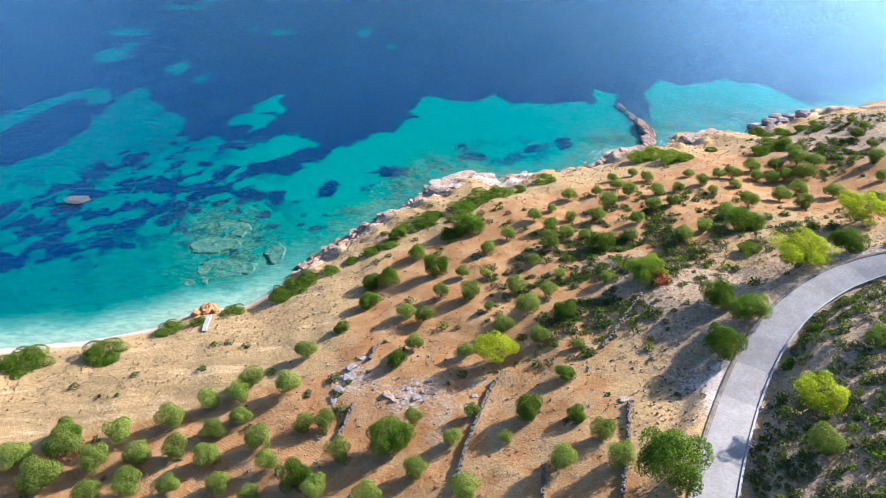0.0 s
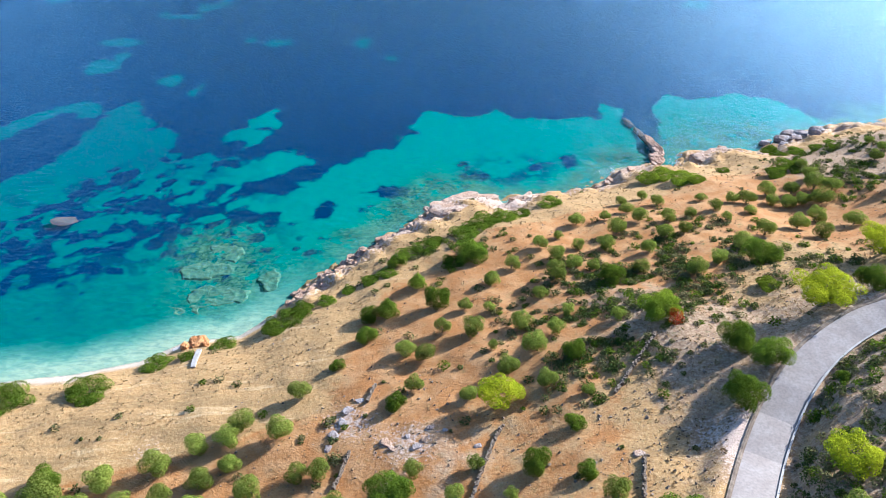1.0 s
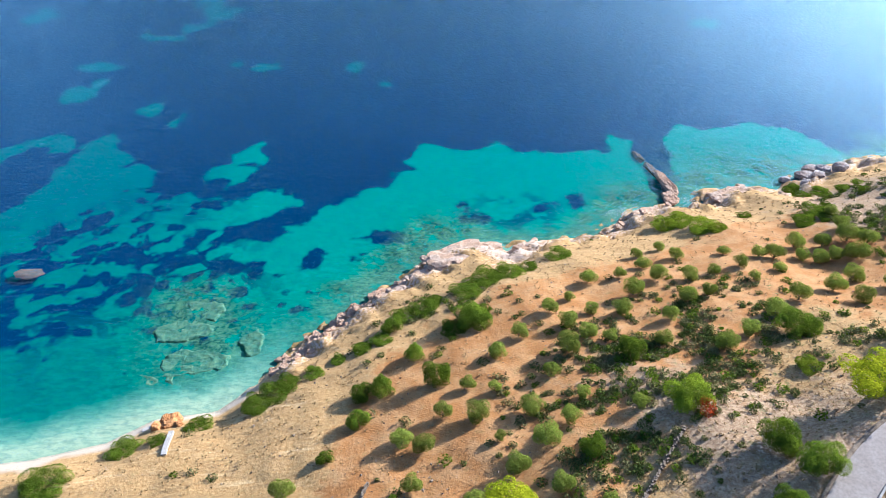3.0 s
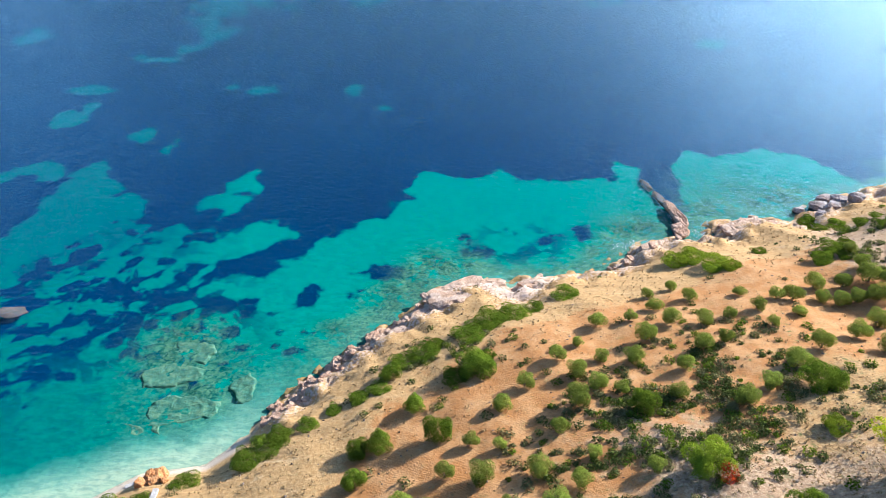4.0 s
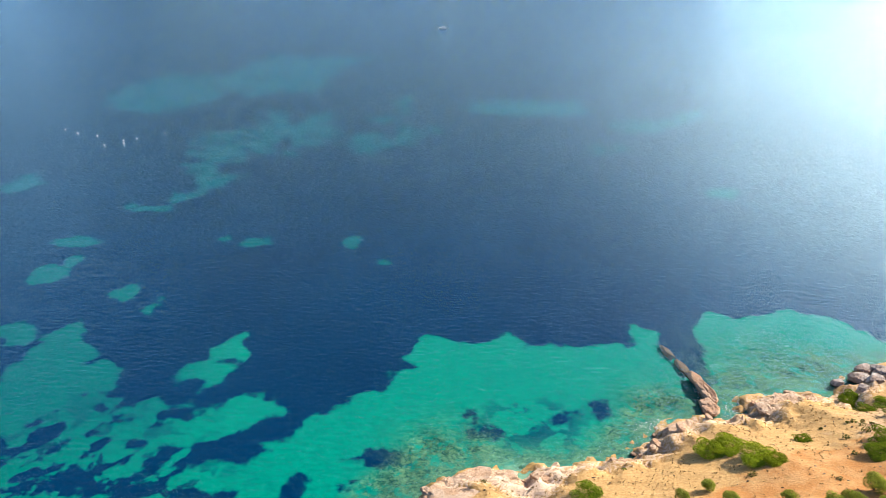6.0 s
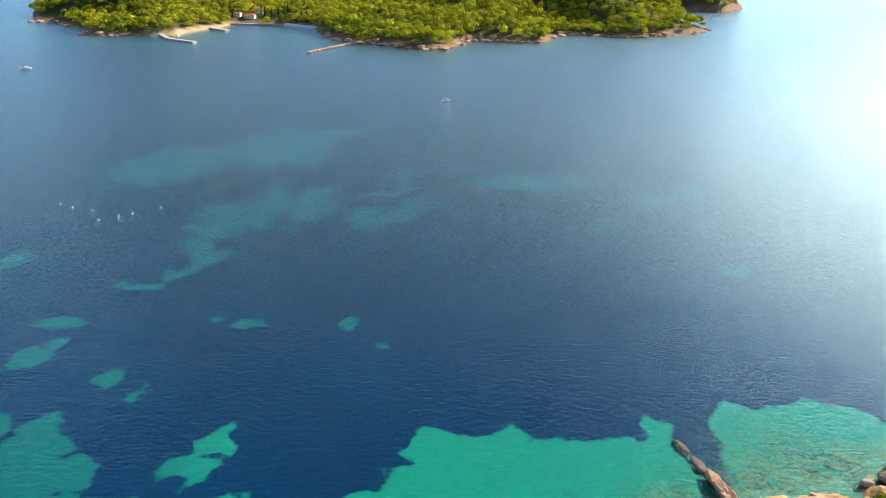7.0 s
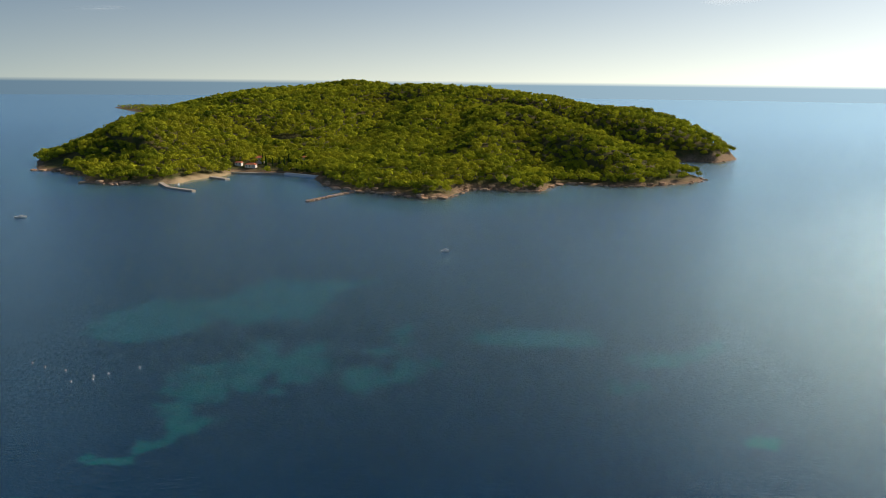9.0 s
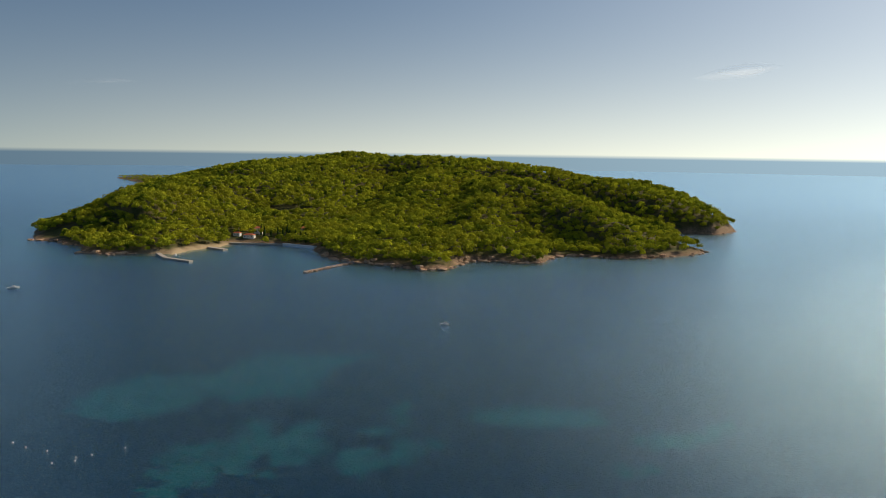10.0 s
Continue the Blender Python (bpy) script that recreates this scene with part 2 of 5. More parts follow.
def ground_material():
    k = Mat("hillside_soil")
    big, mid, fine = k.noise(0.045, 4), k.noise(0.3, 5, 0.65), k.noise(2.2, 5, 0.7)
    soil = k.mix(k.ramp(mid, 0.35, 0.68), (0.40, 0.175, 0.052), (0.50, 0.27, 0.105))
    dry = k.mix(k.ramp(fine, 0.35, 0.7), (0.40, 0.225, 0.08), (0.55, 0.35, 0.145))
    dry = k.mix(k.ramp(mid, 0.5, 0.75, 0, 0.6), dry, (0.30, 0.19, 0.09))
    stony = k.mix(k.ramp(fine, 0.4, 0.66), (0.33, 0.205, 0.112), (0.51, 0.355, 0.205))
    c = k.mix(k.ramp(k.math("ADD", k.attr("dry"), k.math("MULTIPLY", k.math("SUBTRACT", mid, 0.5), 1.2)), 0.3, 0.7), soil, dry)
    c = k.mix(k.ramp(k.math("ADD", k.attr("stony"), k.math("MULTIPLY", k.math("SUBTRACT", mid, 0.5), 1.2)), 0.3, 0.7), c, stony)
    c = k.mix(k.ramp(k.math("ADD", k.attr("chalk"), k.math("MULTIPLY", k.math("SUBTRACT", fine, 0.5), 1.6)), 0.45, 0.75), c, (0.62, 0.455, 0.335))
    weeds = k.math("MULTIPLY", k.ramp(k.noise(0.9, 5, 0.7), 0.55, 0.7), k.attr("green"))
    c = k.mix(weeds, c, (0.13, 0.15, 0.045))
    pebble = k.ramp(k.voronoi(1.6), 0.05, 0.16, 1, 0)
    c = k.mix(k.math("MULTIPLY", pebble, k.ramp(mid, 0.45, 0.7, 0, 0.7)), c, (0.52, 0.44, 0.36))
    # streaks where the slope has been mown and grazed, then stubble and grit
    streak = k.noise(0.35, 5, 0.65, vec=k.pos((0.22, 1.5, 1), 24), distort=0.8)
    c = k.mix(k.math("MULTIPLY", k.ramp(streak, 0.48, 0.62, 0, 0.6), k.attr("meadow")), c, (0.30, 0.19, 0.08))
    c = k.mix(k.math("MULTIPLY", k.ramp(streak, 0.44, 0.32, 0, 0.7), k.attr("meadow")), c, (0.62, 0.43, 0.21))
    grit = k.math("SUBTRACT", 1.0, k.math("MULTIPLY", k.attr("meadow"), 0.75))
    c = k.mix(k.math("MULTIPLY", k.ramp(k.noise(3.2, 4, 0.75), 0.5, 0.68, 0, 0.5), grit), c, (0.12, 0.078, 0.04))
    c = k.mix(k.math("MULTIPLY", k.ramp(k.noise(9.0, 3, 0.7), 0.55, 0.7, 0, 0.6), grit), c, (0.10, 0.065, 0.035))
    c = k.mix(k.math("MULTIPLY", k.ramp(k.noise(6.0, 3, 0.7, vec=k.pos((1, 1, 1), 40)), 0.6, 0.72, 0, 0.55), grit), c, (0.56, 0.44, 0.30))
    c = k.mix(k.attr("beach"), c, k.mix(fine, (0.44, 0.34, 0.235), (0.56, 0.45, 0.33)))
    # ploughed furrows between the trees
    wv = k.n.new("ShaderNodeTexWave")
    wv.inputs["Scale"].default_value, wv.inputs["Distortion"].default_value, wv.inputs["Detail"].default_value = 0.8, 14.0, 3.0
    wv.inputs["Detail Scale"].default_value = 0.35
    k.l.new(k.pos(rot=-52), wv.inputs["Vector"])
    fur = k.math("MULTIPLY", wv.outputs["Fac"], k.math("SUBTRACT", 1.0, k.attr("dry")))
    h = k.math("ADD", k.math("MULTIPLY", fur, k.ramp(big, 0.42, 0.58, 0.0, 0.08)), k.math("ADD", fine, mid))
    return k.done(c, 0.95, k.bump(h, 0.7, 0.22), spec=0.1)


def seabed_material():
    """Sand, seagrass and rock under water, with the water's depth tint painted into the shallow bed; blue deepens with
    the attribute that tells how far the sand reaches.
    """
    k = Mat("seabed")
    n1, n2, n3 = k.noise(0.22, 5, 0.6), k.noise(0.9, 4, 0.6), k.noise(0.03, 3)
    edge = k.math("ADD", k.attr("sand"), k.math("MULTIPLY", k.math("SUBTRACT", n1, 0.5), 7.5))
    edge = k.math("ADD", edge, k.math("MULTIPLY", k.attr("far"), k.math("MULTIPLY", k.math("SUBTRACT", k.noise(0.15, 7, 0.72), 0.5), 30.0)))
    spots = k.math("MULTIPLY", k.ramp(k.noise(0.16, 4, 0.6, distort=0.6), 0.52, 0.58), k.attr("mottle"))
    far = k.attr("far")
    soft = k.math("MULTIPLY", k.ramp(edge, -2.5, 3.5, 0.0, 0.72), far)
    crisp = k.math("MULTIPLY", k.ramp(edge, -0.5, 0.7), k.math("SUBTRACT", 1.0, far))
    sandy = k.math("MULTIPLY", k.math("ADD", soft, crisp), k.math("SUBTRACT", 1.0, spots))
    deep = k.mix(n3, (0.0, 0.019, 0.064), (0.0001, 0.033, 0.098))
    # the sea's darkening away from the coast, put into the bed's colour
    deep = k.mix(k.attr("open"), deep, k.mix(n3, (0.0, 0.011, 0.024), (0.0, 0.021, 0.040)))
    sand = k.mix(n2, (0.0, 0.18, 0.14), (0.002, 0.24, 0.185))
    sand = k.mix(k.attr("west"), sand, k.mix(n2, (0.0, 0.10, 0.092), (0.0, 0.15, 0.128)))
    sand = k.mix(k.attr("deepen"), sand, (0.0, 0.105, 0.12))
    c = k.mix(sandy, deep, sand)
    rocky = k.math("MULTIPLY", k.attr("rock"), k.ramp(k.noise(0.35, 5, 0.7), 0.34, 0.52))
    rc = k.mix(k.ramp(k.noise(1.3, 4, 0.7), 0.35, 0.65), (0.025, 0.105, 0.072), (0.115, 0.235, 0.135))
    rc = k.mix(k.ramp(k.noise(0.7, 5, 0.75, distort=1.5), 0.52, 0.60, 0.0, 0.9), rc, (0.005, 0.055, 0.055))
    c = k.mix(rocky, c, rc)
    c = k.mix(k.attr("shallow"), c, k.mix(n2, (0.08, 0.30, 0.23), (0.20, 0.39, 0.29)))
    c = k.mix(k.math("POWER", k.attr("shallow"), 3.0), c, k.mix(n2, (0.27, 0.37, 0.26), (0.36, 0.43, 0.31)))
    c = k.mix(k.attr("teal"), c, (0.0, 0.092, 0.086))
    return k.done(c, 0.9, k.bump(k.noise(0.8, 5), 0.4, 0.3), spec=0.0)


def water_material():
    k = Mat("sea_water")
    k.n.remove(k.b)
    v = k.pos((0.55, 1.3, 1), 24)
    h = k.math("ADD", k.noise(0.9, 6, 0.68, vec=v, distort=0.5), k.math("MULTIPLY", k.noise(0.06, 3), 0.8))
    h = k.math("ADD", h, k.math("MULTIPLY", k.noise(2.2, 3, 0.6, vec=v), 0.3))
    # the swell lies down far from the coast
    off = k.n.new("ShaderNodeSeparateXYZ")
    k.l.new(k.pos(), off.inputs[0])
    calm = k.ramp(off.outputs["Y"], 500.0, 2200.0, 1.0, 0.4)
    nrm = k.bump(h, 0.8, 0.9)
    k.put(nrm.node.inputs["Strength"], k.math("MULTIPLY", calm, 0.8))
    fr = k.n.new("ShaderNodeFresnel")
    fr.inputs["IOR"].default_value = 1.3
    facet = k.bump(h, 0.5, 0.6)
    k.put(facet.node.inputs["Strength"], k.math("MULTIPLY", calm, 0.5))
    k.l.new(facet, fr.inputs["Normal"])
    gloss = k.math("MINIMUM", k.math("MAXIMUM", k.math("MULTIPLY", k.math("SUBTRACT", fr.outputs[0], 0.055), 2.1), 0.0), 1.0)
    tr, gl, mx = k.n.new("ShaderNodeBsdfTransparent"), k.n.new("ShaderNodeBsdfGlossy"), k.n.new("ShaderNodeMixShader")
    # light and dark of the ripples, painted into the transparent tint as noise
    ripple_shade = k.ramp(k.noise(0.75, 5, 0.7, vec=k.pos((0.6, 1.5, 1), 28), distort=0.6), 0.38, 0.6)
    k.put(tr.inputs["Color"], k.mix(ripple_shade, (0.66, 0.78, 0.84), (1.0, 1.0, 1.0)))
    k.put(gl.inputs["Roughness"], k.ramp(off.outputs["Y"], 500.0, 2200.0, 0.24, 0.2))
    gl.inputs["Color"].default_value = (0.65, 0.87, 0.98, 1)
    k.l.new(nrm, gl.inputs["Normal"])
    k.l.new(gloss, mx.inputs[0])
    k.l.new(tr.outputs[0], mx.inputs[1])
    k.l.new(gl.outputs[0], mx.inputs[2])
    k.l.new(mx.outputs[0], k.out.inputs["Surface"])
    return k.m


def rock_material(name, pale, warm, dark):
    k = Mat(name)
    n1, n2, n3 = k.noise(0.5, 5, 0.65), k.noise(2.4, 5, 0.7), k.noise(7, 4, 0.7)
    c = k.mix(k.ramp(n1, 0.38, 0.62), pale, warm)
    c = k.mix(k.ramp(n2, 0.5, 0.72, 0, 0.8), c, dark)
    wet = k.n.new("ShaderNodeSeparateXYZ")
    k.l.new(k.pos(), wet.inputs[0])
    c = k.mix(k.ramp(k.math("ADD", wet.outputs["Z"], n1), 0.75, 0.35, 0, 0.6), c, tuple(q * 0.5 for q in dark))
    return k.done(c, 0.85, k.bump(k.math("ADD", n2, n3), 0.9, 0.25), spec=0.2)


M_GROUND, M_SEABED, M_WATER = ground_material(), seabed_material(), water_material()
M_OLIVE = leaf_material("olive_leaves", (0.09, 0.125, 0.016), (0.33, 0.365, 0.055), 0.38)
M_PINE = leaf_material("pine_needles", (0.15, 0.20, 0.005), (0.52, 0.52, 0.012), 0.35)
M_BUSH = leaf_material("shrub_leaves", (0.03, 0.065, 0.007), (0.20, 0.26, 0.02), 0.38)
M_BRIGHT = leaf_material("bright_shrub_leaves", (0.09, 0.14, 0.01), (0.28, 0.33, 0.02), 0.35)
M_SCRUB = leaf_material("scrub_leaves", (0.03, 0.05, 0.012), (0.14, 0.155, 0.035), 0.25, (0.24, 0.20, 0.09))
M_RED = leaf_material("red_leaves", (0.30, 0.02, 0.01), (0.55, 0.09, 0.02), 0.3)
M_FOREST = leaf_material("forest_needles", (0.045, 0.078, 0.009), (0.36, 0.385, 0.028), 0.32, (0.29, 0.285, 0.024), "tone")
M_BARK = simple_material("bark", (0.14, 0.10, 0.07), (0.24, 0.18, 0.13), 4)
M_CHALK = rock_material("pale_limestone", (0.56, 0.405, 0.29), (0.50, 0.315, 0.19), (0.25, 0.155, 0.095))
M_ROCK = rock_material("brown_rock", (0.56, 0.375, 0.25), (0.48, 0.28, 0.165), (0.16, 0.11, 0.08))
M_GREY = rock_material("grey_boulder", (0.42, 0.36, 0.32), (0.34, 0.25, 0.20), (0.12, 0.09, 0.08))
M_ORANGE = rock_material("orange_rock", (0.62, 0.32, 0.12), (0.52, 0.22, 0.07), (0.24, 0.10, 0.04))
M_REEF = simple_material("algae_covered_rock", (0.06, 0.18, 0.12), (0.145, 0.26, 0.15), 0.9, 0.9, 0.5, 0.2)
M_ASPHALT = simple_material("worn_grey_asphalt", (0.32, 0.26, 0.215), (0.38, 0.32, 0.27), 0.5, 0.85, 0.2, 0.02)
M_CONCRETE = simple_material("pale_concrete", (0.40, 0.355, 0.30), (0.52, 0.47, 0.41), 0.7, 0.8, 0.2, 0.03)
M_STONE = simple_material("dry_stone", (0.17, 0.12, 0.078), (0.31, 0.235, 0.16), 1.8, 0.9, 0.6, 0.1)

# ---- the shape of the land ----
SHORE = [(-330, 70), (-200, 92), (-120, 103), (-71, 107), (-57, 109), (-47, 112), (-41, 116.5), (-32, 118), (-25, 125.5), (-18, 134.5), (-9, 145), (-1, 151.5), (4, 159), (12, 160.5), (16, 157.5), (20, 161),
         (31, 162.5), (38, 165.5), (42, 171), (50, 174), (59, 174), (62, 180), (71, 181.5), (77, 178.5), (86, 187), (100, 193), (130, 200), (190, 206), (330, 190)]
ROAD = [(-30, -110), (-8, -60), (6, -20), (16, 20), (22, 40), (29.2, 57.5), (32.5, 64.5), (37, 72.8), (40.4, 78.3), (43.6, 82.6), (47.9, 87.1), (53.4, 91.2), (59.0, 93.8), (64.5, 94.2), (78, 92), (100, 84), (150, 60)]


def shore_distance(x, y):
    d, _ = seg_dist(SHORE, x, y)
    s = np.array(SHORE)
    return np.where(y < np.interp(x, s[:, 0], s[:, 1]), d, -d)


def bump_at(x, y, cx, cy, r):
    return np.exp(-((x - cx) ** 2 + (y - cy) ** 2) / r ** 2)


def slope_height(x, y):
    d = shore_distance(x, y)
    u, v = np.clip(x / 50, -1.2, 2.1), np.clip((y - 110) / 50, -1.5, 1.6)
    q = 11.59 + 6.59 * u - 3.15 * v + 1.84 * u * u - 7.14 * u * v + 0.64 * v * v
    q = q - 3.2 * bump_at(x, y, 71, 130, 15) + 3 * bump_at(x, y, 95, 166, 14) - 2 * bump_at(x, y, 36, 76, 9) + 1.6 * bump_at(x, y, 31, 98, 10)
    q = 4 + np.logaddexp(0, (q - 4) / 2) * 2
    return np.where(d > 0, (1 - np.exp(-np.maximum(d, 0) / 12)) * q, np.maximum(0.35 * d, -5))


ROAD_Z = [float(slope_height(np.array(float(x)), np.array(float(y)))) for x, y in ROAD]


def land_height(x, y, fine=True):
    x, y = np.asarray(x, float), np.asarray(y, float)
    z = slope_height(x, y)
    d = shore_distance(x, y)
    if fine:
        z = z + smooth(1, 8, d) * (fbm(x / 9, y / 9, 4, 5) * 0.8 + fbm(x / 1.7, y / 1.7, 2, 9) * 0.12)
        # broken rocky edge of the shore
        rocky = smooth(-30, -20, x) * smooth(9, 2, np.abs(d - 2))
        z = z + rocky * (fbm(x / 3, y / 3, 4, 11) * 1.6 + 0.3) + rocky * 0.8 * (vnoise(x / 1.5, y / 1.5, 3) > 0.55)
    r, s = seg_dist(ROAD, x, y)
    zr = np.interp(s, np.arange(len(ROAD)), ROAD_Z)
    return z + smooth(6.0, 3.1, r) * (zr - 0.12 - z)


def ground_at(x, y):
    return float(land_height(np.array([float(x)]), np.array([float(y)]))[0])


xs = np.concatenate([np.arange(-330, -80, 8), np.arange(-80, 112, 0.8), np.arange(112, 336, 8)])
ys = np.concatenate([np.arange(-160, 50, 8), np.arange(50, 200, 0.8), np.arange(200, 216, 4)])
gx, gy, gf = grid(xs, ys)
gz = land_height(gx, gy)
gd = shore_distance(gx, gy)
gf = gf[(gd[gf] > -4).any(1)]
used, gi = np.unique(gf, return_inverse=True)
gf = gi.reshape(-1, 4)
gx, gy, gz, gd = gx[used], gy[used], gz[used], gd[used]
ground = link("ground", np.stack([gx, gy, gz], 1), gf, M_GROUND, smooth_faces=True)
tagged(ground, "ochre stony hillside with ploughed terraces above the sea", "ground", kind="structure")
dry = smooth(-6, -20, gx) * smooth(88, 92, gy - (gx + 20) * 0.25) + 0.9 * smooth(26, 14, gd) * smooth(-25, 0, gx) + 0.8 * bump_at(gx, gy, 56, 110, 14) + 0.45 * smooth(-2, 8, gx) * smooth(100, 90, gy) + 0.5 * smooth(20, 30, gx) * smooth(112, 100, gy)
stony = smooth(22, 34, gx) * smooth(112, 96, gy) * 0.6 + 0.5 * smooth(44, 50, gx) * smooth(100, 90, gy) + 1.4 * bump_at(gx, gy, 87, 156, 16) + 0.5 * bump_at(gx, gy, 2, 80, 12) + 0.5 * bump_at(gx, gy, 28, 108, 14)
chalk = 0.62 * bump_at(gx, gy, -11, 89, 5) + 0.6 * bump_at(gx, gy, -2, 83, 6) + 0.65 * bump_at(gx, gy, 34, 77, 5) + 0.5 * bump_at(gx, gy, 39, 91, 4) + 0.6 * bump_at(gx, gy, 60, 101, 5) + 0.55 * bump_at(gx, gy, 16, 148, 9) \
    + 0.6 * smooth(7, 2, np.abs(gd - 2)) * smooth(-30, -20, gx) + 0.4 * smooth(4.4, 3.0, seg_dist(ROAD, gx, gy)[0]) + 0.5 * bump_at(gx, gy, -38, 88, 4) + 0.3 * smooth(1.3, 0.5, seg_dist([(-36, 104), (-38, 96), (-42, 91), (-52, 88)], gx, gy)[0])
green = 0.9 * bump_at(gx, gy, 28, 108, 15) + 0.9 * bump_at(gx, gy, 46, 123, 13) + 0.9 * smooth(45, 52, gx) * smooth(98, 85, gy) + 0.7 * bump_at(gx, gy, 56, 110, 15) + 0.3
beach = smooth(3.0, 1.2, gd + fbm(gx / 4, gy / 4, 3) * 2) * smooth(-24, -29, gx)
meadow = smooth(-8, -18, gx) * smooth(84, 90, gy - (gx + 20) * 0.25) + 0.5 * smooth(24, 14, gd) * smooth(-18, -8, gx)
for nm, val in (("meadow", meadow), ("dry", dry), ("stony", stony), ("chalk", chalk), ("green", green), ("beach", beach)):
    attribute(ground, nm, np.clip(val, 0, 1))

# ---- the bed of the sea and the water ----
ISLAND = [(-398, 924), (-370, 911), (-332, 875), (-308, 824), (-277, 815), (-254, 821), (-238, 823), (-228, 816), (-219, 854), (-201, 879), (-197, 904), (-190, 910), (-144, 904), (-111, 884), (-97, 828), (-82, 805), (-64, 781), (-45, 772), (-25, 760), (-6, 741), (12, 740), (21, 757), (29, 788), (45, 801), (62, 795), (78, 785), (100, 791), (112, 822), (124, 844), (153, 834), (178, 828), (204, 830), (249, 855), (274, 884), (262, 930), (280, 1000), (307, 1080), (350, 1065), (390, 1112), (400, 1240), (340, 1400), (240, 1600), (40, 1900), (-300, 2200), (-800, 2760), (-1000, 2740), (-700, 2200), (-500, 1600), (-440, 1320), (-450, 1150), (-445, 1030)]
SAND_MAIN = [(-8, 150), (30, 160), (55, 176), (55, 190), (50, 200), (51, 206), (46, 210), (44, 202), (34, 201), (21, 202), (18, 207), (15, 204), (7, 203), (0, 207), (-4, 197), (-2, 194), (-7, 192), (-7, 186), (-13, 185), (-20, 178), (-24, 175), (-26, 172), (-31, 169),
             (-35, 168), (-39, 166), (-42, 162), (-44, 152), (-50, 148), (-57, 146), (-67, 142), (-70, 135), (-92, 125), (-140, 118), (-200, 112), (-200, 80), (-40, 90)]
SAND_EAST = [(55, 170), (57.8, 196.3), (59.3, 203.7), (58.9, 210), (64.6, 215.5), (70, 212.5), (83.5, 216.5), (91.3, 212.5), (97.1, 204.5), (101, 197), (104, 192), (100, 180)]
SAND_WEST = [(-130, 130), (-82.2, 160), (-82.2, 164.2), (-79, 169.9), (-74.8, 173.9), (-70.7, 178.7), (-66.7, 184.6), (-63.4, 185.7), (-60.1, 186.1), (-61.4, 192.8), (-61.2, 194.8), (-64.1, 197.1), (-66.2, 197.9), (-69.9, 195.4), (-66.2, 200), (-69.9, 201.9), (-72.7, 204.6), (-73.7, 210.2), (-76.6, 213.1), (-79.4, 211.1), (-81.5, 207.4), (-82.3, 202), (-83.5, 198.1), (-85, 191.9), (-83.8, 187.1), (-86.1, 183.7), (-88, 178.3), (-105, 165)]
SAND_TONGUE = [(-130, 176), (-112, 191), (-99.6, 206.3), (-93.2, 210.4), (-88.9, 213.2), (-85.7, 211.7), (-84, 206.1), (-85.1, 202.6), (-88.7, 203.4), (-89.5, 207.5), (-93.8, 204.9), (-97.4, 200.9), (-107, 184)]
SAND_PATCH = [(-49.8, 190.2), (-48.4, 195.1), (-45, 197.6), (-44.5, 201.5), (-41.8, 205), (-39.1, 207.2), (-38.8, 202.8), (-36.6, 199.6), (-37.1, 196.2), (-39.9, 198.2), (-42.5, 197.6), (-38.6, 193.7), (-40.1, 191.3), (-42.9, 186.6), (-44.2, 185.4), (-44.1, 189.7), (-46.7, 190.2), (-48.4, 188.3)]
SAND_BAR = [(-49.2, 169.5), (-46.4, 174.5), (-43.2, 178.7), (-38.6, 182.6), (-35.5, 185.8), (-32.8, 184.1), (-30.3, 188.1), (-27.6, 191.9), (-28.4, 188), (-30.6, 185), (-30.1, 182.5), (-26.3, 180.2), (-24.9, 178.9), (-28.9, 178.1), (-30.3, 175.3), (-33.7, 174.3), (-36.7, 171.9), (-40.4, 170.4), (-42.4, 169.4), (-45, 170.8), (-47.5, 169.5)]
SAND_ISLE = [(-65.2, 175.8), (-65, 179), (-60.6, 180.1), (-57.9, 181.1), (-53.9, 181.5), (-51.7, 184.9), (-48.6, 182.1), (-45, 182.1), (-48.1, 179.9), (-50.6, 177.8), (-51.8, 175.7), (-48.8, 175), (-51.5, 172.1), (-54.9, 172), (-58.5, 174.7), (-57.8, 176.4), (-61.5, 177.3)]
SAND_FAR = [(-88, 278), (-86, 281), (-82, 277), (-75, 276), (-77, 290), (-71, 286), (-70, 294), (-77, 308), (-82, 331), (-82, 346), (-77, 349), (-64, 353), (-64, 370), (-56, 377), (-49, 359), (-38, 374), (-33, 367), (-36, 356), (-30, 343), (-37, 332), (-45, 331), (-45, 323), (-54, 323), (-60, 326), (-63, 313), (-69, 312), (-68, 305), (-58, 302), (-64, 294), (-66, 288), (-73, 280), (-75, 273), (-84, 273)]
SAND_FAR_ARM = [(-31, 336), (-25, 343), (-19, 347), (-12, 340), (-7, 354), (6, 350), (-3, 338), (-12, 329), (-19, 323), (-24, 326)]
SAND_FAR_HOOK = [(-23, 363), (-11, 368), (-11, 390), (-4, 398), (-7, 367), (-9, 356), (-13, 358)]
SAND_FAR_WEST = [(-125, 362), (-129, 377), (-110, 366), (-93, 377), (-80, 397), (-74, 389), (-60, 398), (-43, 398), (-36, 446), (-18, 470), (-55, 469), (-78, 475), (-92, 435), (-117, 434), (-134, 410), (-137, 396)]
SAND_FAR_EAST = [(16, 374), (18, 390), (24, 386), (38, 390), (66, 387), (65, 371), (45, 367), (28, 367)]
SAND_FAR_LAST = [(70, 351), (77, 364), (89, 361), (110, 376), (112, 368), (89, 348), (77, 347)]
